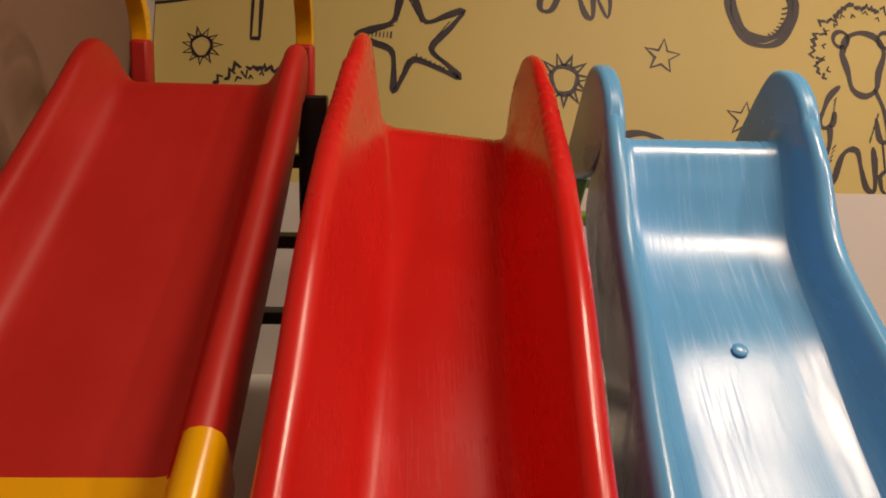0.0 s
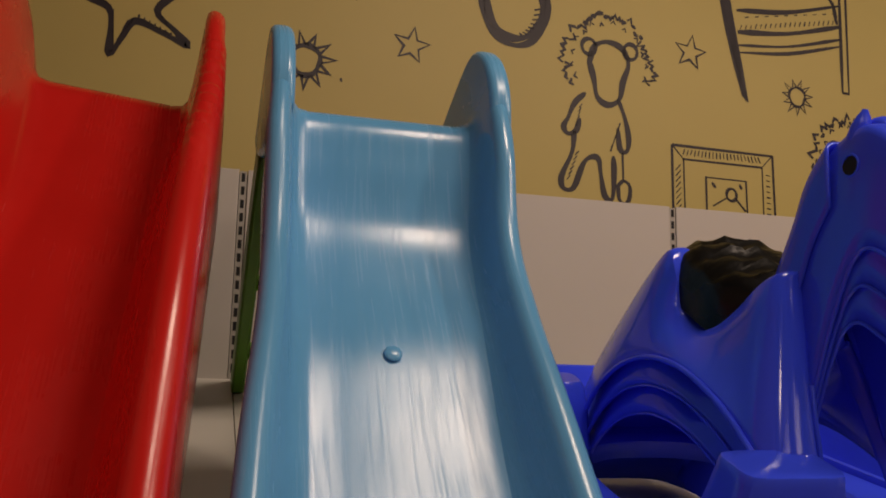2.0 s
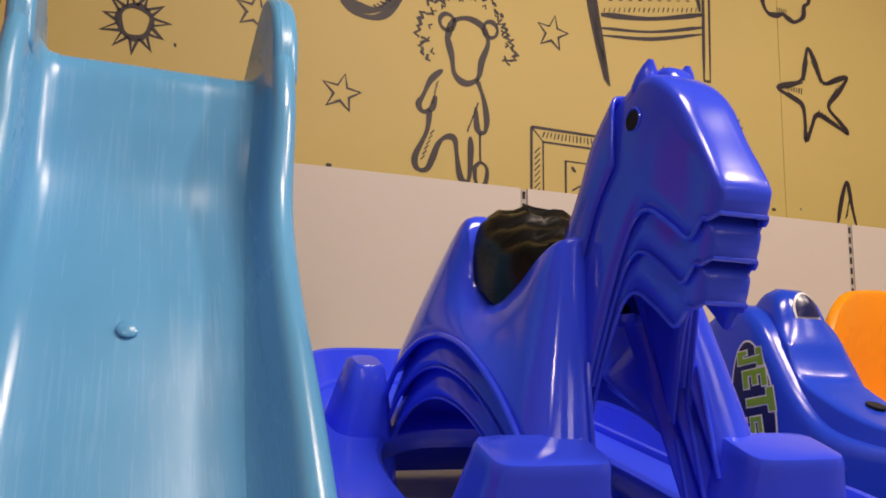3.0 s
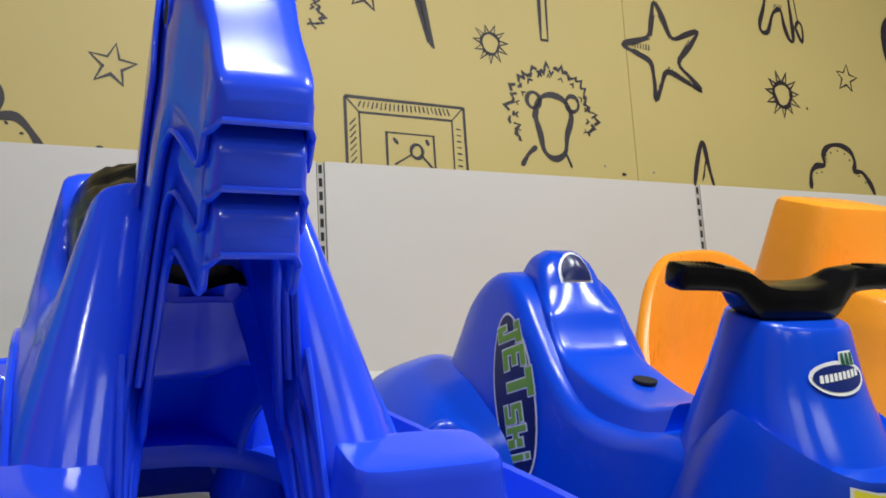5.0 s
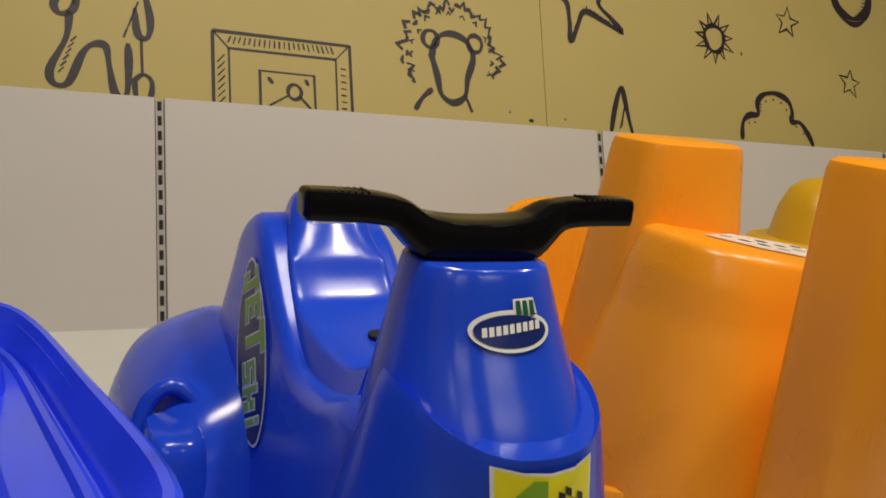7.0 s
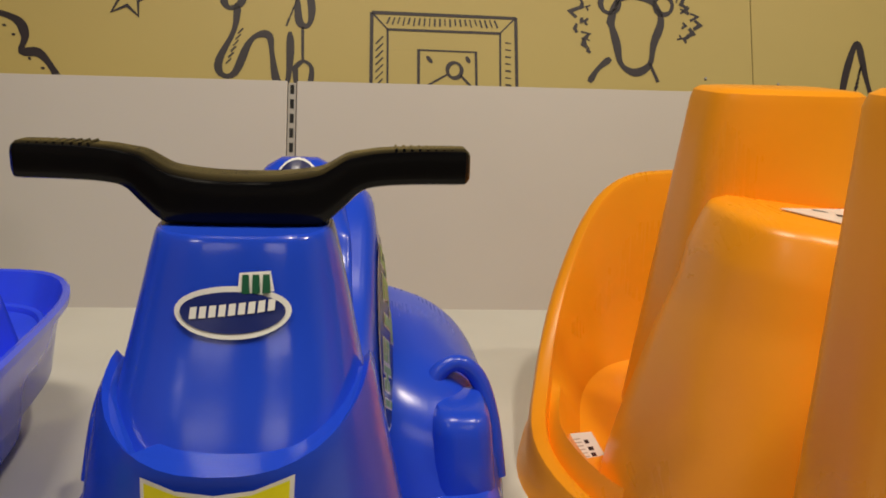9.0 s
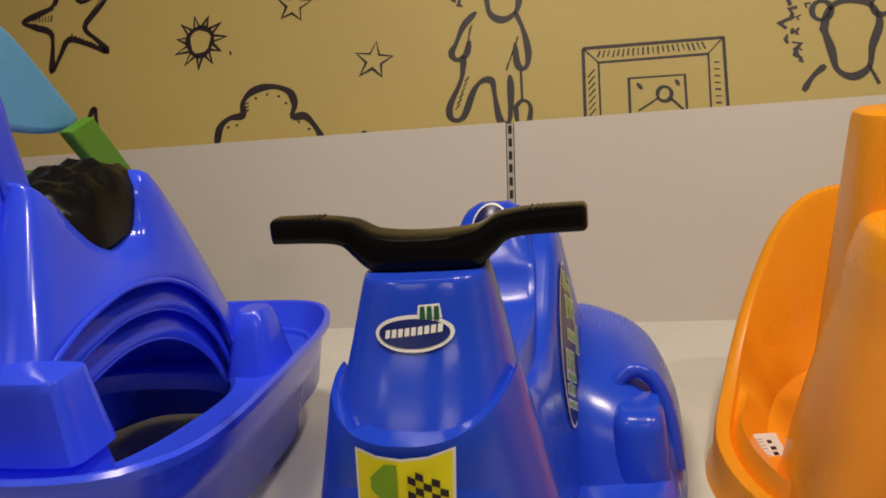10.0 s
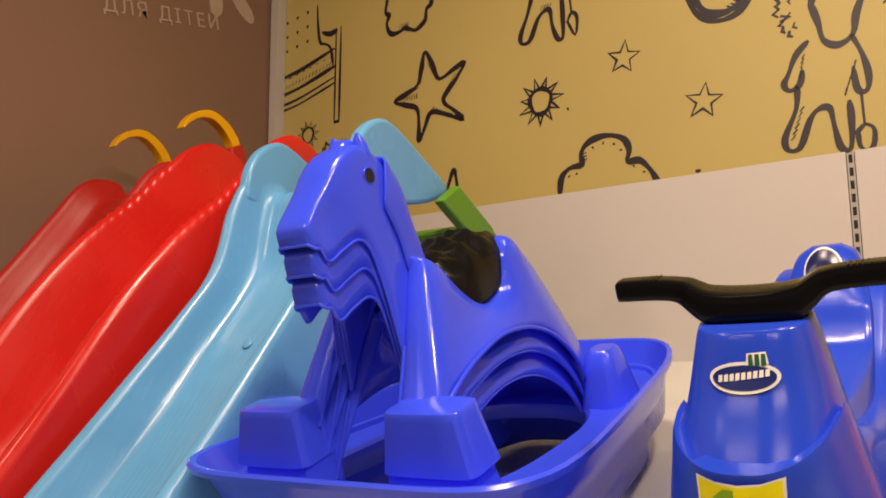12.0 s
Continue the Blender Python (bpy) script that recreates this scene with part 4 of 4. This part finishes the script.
def figure(x, z, cut, legs=True, nod=0.02):
    """A plain maned outline: jagged ring, oval, ears, and a simple body."""
    bm = bmesh.new()
    x += nod
    for band in range(2):
        a = -0.35
        while a < math.pi + 0.55:
            r = (0.172 if band == 0 else 0.142) * pen.uniform(0.94, 1.05)
            da = pen.uniform(0.10, 0.17)
            dr = pen.uniform(-0.026, 0.026) if band == 0 else 0.012
            cx, cz = x + 0.004, z + 0.022
            stroke(bm, [(cx + r * 0.94 * math.cos(a), cz + r * math.sin(a)), (cx + (r + dr) * 0.94 * math.cos(a + da * 0.5), cz + (r + dr) * math.sin(a + da * 0.5)), (cx + r * 0.96 * math.cos(a + da), cz + r * math.sin(a + da))], 0.0085 if band == 0 else 0.005, False, 0)
            a += da * (0.95 if band == 0 else 2.4)
    stroke(bm, [(x - 0.068, z + 0.02), (x - 0.050, z + 0.078), (x, z + 0.100), (x + 0.055, z + 0.082), (x + 0.078, z + 0.030), (x + 0.055, z - 0.040), (x + 0.042, z - 0.100), (x, z - 0.124), (x - 0.040, z - 0.100), (x - 0.052, z - 0.040)], 0.0105, True, 4)
    for s, ex in ((-1, x - 0.070), (1, x + 0.086)):
        stroke(bm, [(ex + 0.026 * math.cos(a), z + 0.075 + 0.028 * math.sin(a)) for a in [k * math.pi / 5 for k in range(10)]], 0.0075, True, 2)
    x -= nod
    def keep(p):
        return [(a, max(b, cut)) for a, b in p]
    stroke(bm, keep([(x - 0.050, z - 0.090), (x - 0.090, z - 0.130), (x - 0.115, z - 0.185), (x - 0.130, z - 0.215), (x - 0.115, z - 0.238), (x - 0.085, z - 0.225), (x - 0.072, z - 0.18)]) if legs else [(x - 0.050, z - 0.085), (x - 0.085, z - 0.115), (x - 0.112, z - 0.155)], 0.0095, False, 4)
    stroke(bm, [(x + 0.070, z - 0.100), (x + 0.095, z - 0.165), (x + 0.108, z - 0.235), (x + 0.100, z - 0.280), (x + 0.075, z - 0.272), (x + 0.068, z - 0.20)] if legs else [(x + 0.062, z - 0.095), (x + 0.085, z - 0.150)], 0.0095, False, 4)
    if legs:
        stroke(bm, [(x - 0.092, z - 0.225), (x - 0.100, z - 0.300), (x - 0.138, z - 0.385), (x - 0.130, z - 0.425), (x - 0.095, z - 0.420), (x - 0.062, z - 0.340), (x - 0.035, z - 0.312), (x - 0.005, z - 0.315), (x + 0.004, z - 0.370), (x + 0.018, z - 0.440), (x + 0.045, z - 0.445), (x + 0.052, z - 0.36), (x + 0.050, z - 0.30)], 0.0098, False, 4)
        for s in range(6):
            stroke(bm, [(x + 0.040 + 0.006 * s, z - 0.285 + 0.016 * s), (x + 0.047 + 0.006 * s, z - 0.262 + 0.016 * s)], 0.0045, False, 0)
            stroke(bm, [(x - 0.120 + 0.006 * s, z - 0.395 + 0.017 * s), (x - 0.106 + 0.006 * s, z - 0.380 + 0.017 * s)], 0.0042, False, 0)
            stroke(bm, [(x - 0.088 + 0.003 * s, z - 0.215 + 0.014 * s), (x - 0.078 + 0.003 * s, z - 0.200 + 0.014 * s)], 0.0042, False, 0)
        stroke(bm, [(x + 0.084, z - 0.285), (x + 0.086, z - 0.385)], 0.0075, False, 0)
        stroke(bm, [(x + 0.066, z - 0.400), (x + 0.088, z - 0.382), (x + 0.110, z - 0.400), (x + 0.106, z - 0.445), (x + 0.088, z - 0.460), (x + 0.070, z - 0.445)], 0.007, True, 3)
    drawing("figure_drawing", bm)


def lower_figure(x, z):
    """Only the two legs and the spade of a figure whose rest is above."""
    bm = bmesh.new()
    stroke(bm, [(x - 0.030, z + 0.19), (x - 0.055, z + 0.11), (x - 0.085, z + 0.04), (x - 0.080, z + 0.005), (x - 0.045, z + 0.010), (x - 0.010, z + 0.085), (x + 0.020, z + 0.110), (x + 0.042, z + 0.105), (x + 0.050, z + 0.045), (x + 0.070, z - 0.010), (x + 0.092, z - 0.010), (x + 0.094, z + 0.07), (x + 0.090, z + 0.19)], 0.0095, False, 4)
    stroke(bm, [(x + 0.120, z + 0.19), (x + 0.130, z + 0.07)], 0.007, False, 0)
    stroke(bm, [(x + 0.112, z + 0.045), (x + 0.132, z + 0.075), (x + 0.152, z + 0.048), (x + 0.142, z - 0.015)], 0.007, True, 3)
    for s in range(4):
        stroke(bm, [(x + 0.004 + 0.012 * s, z + 0.118), (x + 0.012 + 0.012 * s, z + 0.134)], 0.004, False, 0)
    drawing("figure_drawing", bm)


def cloud(x, z):
    bm = bmesh.new()
    stroke(bm, [(x - 0.195, z - 0.19), (x - 0.185, z - 0.125), (x - 0.150, z - 0.095), (x - 0.105, z - 0.088), (x - 0.105, z - 0.045), (x - 0.070, z - 0.010), (x - 0.005, z), (x + 0.055, z - 0.022), (x + 0.075, z - 0.065), (x + 0.068, z - 0.105), (x + 0.112, z - 0.108), (x + 0.150, z - 0.150), (x + 0.175, z - 0.20)], 0.0115, False, 4)
    for a, b in ((-0.06, -0.035), (-0.02, -0.025), (0.02, -0.035), (0.045, -0.06), (-0.155, -0.125), (-0.125, -0.120), (0.09, -0.125), (0.125, -0.150)):
        blot(bm, x + a, z + b, 0.0055, 0.0035, pen.uniform(-1, 1))
    for s in range(3):
        stroke(bm, [(x - 0.100, z - 0.052 - 0.012 * s), (x - 0.084, z - 0.048 - 0.012 * s)], 0.0045, False, 0)
    drawing("cloud_drawing", bm)


def low_cloud(x, z):
    bm = bmesh.new()
    stroke(bm, [(x - 0.110, z + 0.19), (x - 0.125, z + 0.12), (x - 0.105, z + 0.100), (x - 0.118, z + 0.06), (x - 0.095, z + 0.015), (x - 0.050, z + 0.012), (x - 0.020, z + 0.022), (x + 0.005, z + 0.010), (x + 0.040, z), (x + 0.085, z + 0.030), (x + 0.092, z + 0.075), (x + 0.118, z + 0.10), (x + 0.120, z + 0.19)], 0.0105, False, 4)
    for s in range(5):
        stroke(bm, [(x - 0.048 + 0.011 * s, z + 0.026), (x - 0.046 + 0.011 * s, z + 0.045)], 0.004, False, 0)
    drawing("cloud_drawing", bm)


def cone(x, z):
    bm = bmesh.new()
    stroke(bm, [(x - 0.058, z - 0.17), (x - 0.035, z - 0.08), (x - 0.008, z - 0.006), (x + 0.004, z), (x + 0.010, z - 0.03), (x + 0.022, z - 0.10), (x + 0.038, z - 0.17)], 0.0095, False, 3)
    for s in range(6):
        stroke(bm, [(x - 0.018 + 0.004 * s, z - 0.145 + 0.012 * s), (x - 0.004 + 0.003 * s, z - 0.125 + 0.013 * s)], 0.0045, False, 0)
    drawing("cone_drawing", bm)


def balloon(x, z):
    bm = bmesh.new()
    for k, w in ((1.0, 0.011), (0.84, 0.013)):
        stroke(bm, [(x + 0.118 * k * math.cos(a), z + 0.150 * k * math.sin(a)) for a in [i * math.pi / 9 for i in range(18)]], w, True, 3)
    for s in range(8):
        a = -1.25 + 0.17 * s
        stroke(bm, [(x + 0.098 * math.cos(a), z + 0.124 * math.sin(a)), (x + 0.070 * math.cos(a - 0.1), z + 0.108 * math.sin(a - 0.1))], 0.0055, False, 0)
    drawing("oval_drawing", bm)


def picture(x0, x1, z):
    bm = bmesh.new()
    low = 0.70
    stroke(bm, [(x0, low), (x0, z)], 0.0085, False, 0)
    stroke(bm, [(x0, z), (x1, z - 0.004)], 0.0105, False, 0)
    stroke(bm, [(x1, z - 0.002), (x1 + 0.004, low)], 0.0110, False, 0)
    stroke(bm, [(x0 + 0.046, low), (x0 + 0.044, z - 0.048)], 0.0060, False, 0)
    stroke(bm, [(x0 + 0.040, z - 0.047), (x1 - 0.042, z - 0.049)], 0.0060, False, 0)
    stroke(bm, [(x1 - 0.044, z - 0.048), (x1 - 0.044, low)], 0.0065, False, 0)
    stroke(bm, [(x0, z), (x0 + 0.044, z - 0.047)], 0.004, False, 0)
    stroke(bm, [(x1, z - 0.002), (x1 - 0.044, z - 0.048)], 0.004, False, 0)
    for k in range(22):
        a = x0 + 0.050 + k * (x1 - x0 - 0.11) / 21
        stroke(bm, [(a, z - 0.012), (a + (k - 10) * 0.0008, z - 0.030 - 0.006 * pen.random())], 0.0042, False, 0)
    for k in range(14):
        b = z - 0.075 - 0.02 * k
        stroke(bm, [(x0 + 0.012, b - 0.014), (x0 + 0.032, b + 0.008)], 0.0042, False, 0)
        stroke(bm, [(x1 - 0.030, b), (x1 - 0.014, b - 0.002)], 0.0042, False, 0)
    a0, a1, c = x0 + 0.130, x1 - 0.112, z - 0.103
    stroke(bm, [(a0, low), (a0, c), (a1, c - 0.002), (a1 + 0.004, low)], 0.0062, False, 0)
    blot(bm, a0 + 0.030, c - 0.026, 0.013, 0.006, -0.9)
    blot(bm, a1 - 0.022, c - 0.024, 0.011, 0.006, -1.1)
    m = (a0 + a1) / 2 + 0.02
    stroke(bm, [(m + 0.020 * math.cos(q), c - 0.055 + 0.022 * math.sin(q)) for q in [i * math.pi / 5 for i in range(10)]], 0.0055, True, 2)
    stroke(bm, [(m - 0.016, c - 0.065), (m - 0.075, c - 0.100)], 0.006, False, 0)
    stroke(bm, [(m + 0.016, c - 0.068), (m + 0.055, c - 0.110)], 0.006, False, 0)
    drawing("picture_drawing", bm)


def chair(x, z):
    """Seat front and two legs; x and z of the left foot."""
    bm = bmesh.new()
    for s in range(4):
        stroke(bm, [(x - 0.018 - 0.02 * s * 0.0 + 0.006 * s, z + 0.02 - 0.006 * s), (x - 0.075 + 0.010 * s, z + 0.26), (x - 0.12 + 0.012 * s, z + 0.52)], 0.0065, False, 2)
    for dx in (0.410, 0.438):
        stroke(bm, [(x + dx, z + 0.085), (x + dx + 0.004, z + 0.30), (x + dx + 0.008, z + 0.52)], 0.0065, False, 2)
    stroke(bm, [(x + 0.408, z + 0.084), (x + 0.440, z + 0.084)], 0.011, False, 0)
    for dz, w in ((0.185, 0.0065), (0.212, 0.0065), (0.262, 0.0105), (0.345, 0.0090)):
        stroke(bm, [(x - 0.030 - 0.02 * (dz - 0.2), z + dz), (x + 0.18, z + dz + 0.022), (x + 0.410, z + dz + 0.080)], w, False, 4)
    for k in range(20):
        f = k / 19
        stroke(bm, [(x - 0.02 + 0.40 * f, z + 0.272 + 0.075 * f), (x - 0.014 + 0.40 * f, z + 0.290 + 0.075 * f)], 0.0042, False, 0)
        if k % 2:
            stroke(bm, [(x - 0.02 + 0.40 * f, z + 0.318 + 0.072 * f), (x - 0.004 + 0.40 * f, z + 0.321 + 0.072 * f)], 0.0042, False, 0)
    stroke(bm, [(x + 0.300, z + 0.66), (x + 0.305, z + 0.56), (x + 0.320, z + 0.475), (x + 0.350, z + 0.46), (x + 0.385, z + 0.43), (x + 0.400, z + 0.35)], 0.0075, False, 3)
    stroke(bm, [(x + 0.330, z + 0.52), (x + 0.380, z + 0.500), (x + 0.425, z + 0.510)], 0.012, False, 3)
    for i in range(5):
        for j in range(3):
            blot(bm, x - 0.02 + 0.065 * i, z + 0.46 + 0.07 * j + 0.01 * i, 0.007, 0.008)
    drawing("chair_drawing", bm)


starfish(-0.172, 1.342)
starfish(2.843, 1.358, 1.02)
sun(0.337, 1.216, 0.088, 0.0088)
sun(3.434, 1.254, 0.092, 0.0088)
sun(2.111, 1.303, 0.066, 0.0050)
sun(-0.847, 1.297, 0.064, 0.0050)
for sx, sz, turn in ((0.668, 1.308, 0.15), (0.940, 1.096, 0.15), (1.675, 1.416, 0.15), (3.818, 1.362, 0.15), (4.143, 1.145, 0.15), (-1.36, 1.40, 0.15)):
    if sx > -1:
        star(sx, sz, 0.062, turn)
cloud(0.600, 1.041)
cloud(3.727, 1.068)
cone(2.988, 1.027)
cone(-0.054, 1.012)
figure(1.322, 1.312, 0.5, True, 0.033)
figure(2.313, 1.048, 0.885, False)
figure(-0.690, 1.035, 0.885, False)
lower_figure(0.345, 1.452)
lower_figure(3.440, 1.505)
balloon(1.018, 1.505)
balloon(4.200, 1.55)
picture(1.594, 1.995, 1.074)
picture(-1.42 + 3.0 + 3.0, 5.0, 1.070)
chair(1.902, 1.258)
chair(-1.100, 1.245)
low_cloud(-0.275, 1.642)
low_cloud(2.722, 1.652)
bm = bmesh.new()
for a, b in ((0.448, 1.166), (3.563, 1.209)):
    blot(bm, a, b, 0.004, 0.007, 0.3)
blot(bm, 0.909, 0.866, 0.010, 0.006)
blot(bm, 2.615, 0.886, 0.010, 0.006)
drawing("ink_dots", bm)
for a, b in ((2.536, 0.912), (2.748, 0.901)):
    bm = bmesh.new()
    bmesh.ops.create_cone(bm, cap_ends=True, segments=12, radius1=0.005, radius2=0.0035, depth=0.004)
    part("screw_head", bm, GREYM, back, "small steel screw head", pose(a, 2.708, b, 90))

# cream lettering on the brown side wall
words = bpy.data.curves.new("lettering", "FONT")
words.body, words.size, words.extrude = "ДЛЯ ДІТЕЙ", 0.086, 0.0015
words.space_character = 1.25
sign = new("wall_lettering", words)
sign.data.materials.append(CREAM)
base, along = SHOP @ Vector((-1.05, 1.80, 1.615)), (SHOP.to_3x3() @ Vector((0, 0.97, 0.196))).normalized()
upw = Vector((1, 0, 0)).cross(along)
sign.matrix_basis = Matrix(((0, 0, 1, -1.0535), (along.y, upw.y, 0, base.y), (along.z, upw.z, 0, base.z), (0, 0, 0, 1)))
tagged(sign, "cream words lettered on the brown wall", "lettering")
drops = thing("wall_emblem", "cream petal emblem above the wall lettering", "emblem")
for y, z, ln, wd, turn in ((2.34, 1.86, 0.075, 0.034, 70), (2.47, 1.90, 0.11, 0.036, 118), (2.20, 1.86, 0.05, 0.03, 60)):
    c = SHOP @ Vector((-1.05, y, z))
    bm = bmesh.new()
    ring = [(ln * math.cos(a), wd * math.sin(a) * (1 - 0.35 * math.cos(a))) for a in [k * math.pi / 12 for k in range(24)]]
    q = radians(turn)
    pts = [(c.y + u * math.cos(q) - v * math.sin(q), c.z + u * math.sin(q) + v * math.cos(q)) for u, v in ring]
    part("petal", extruded(pts, -1.0555, -1.0525, bm), CREAM, drops)
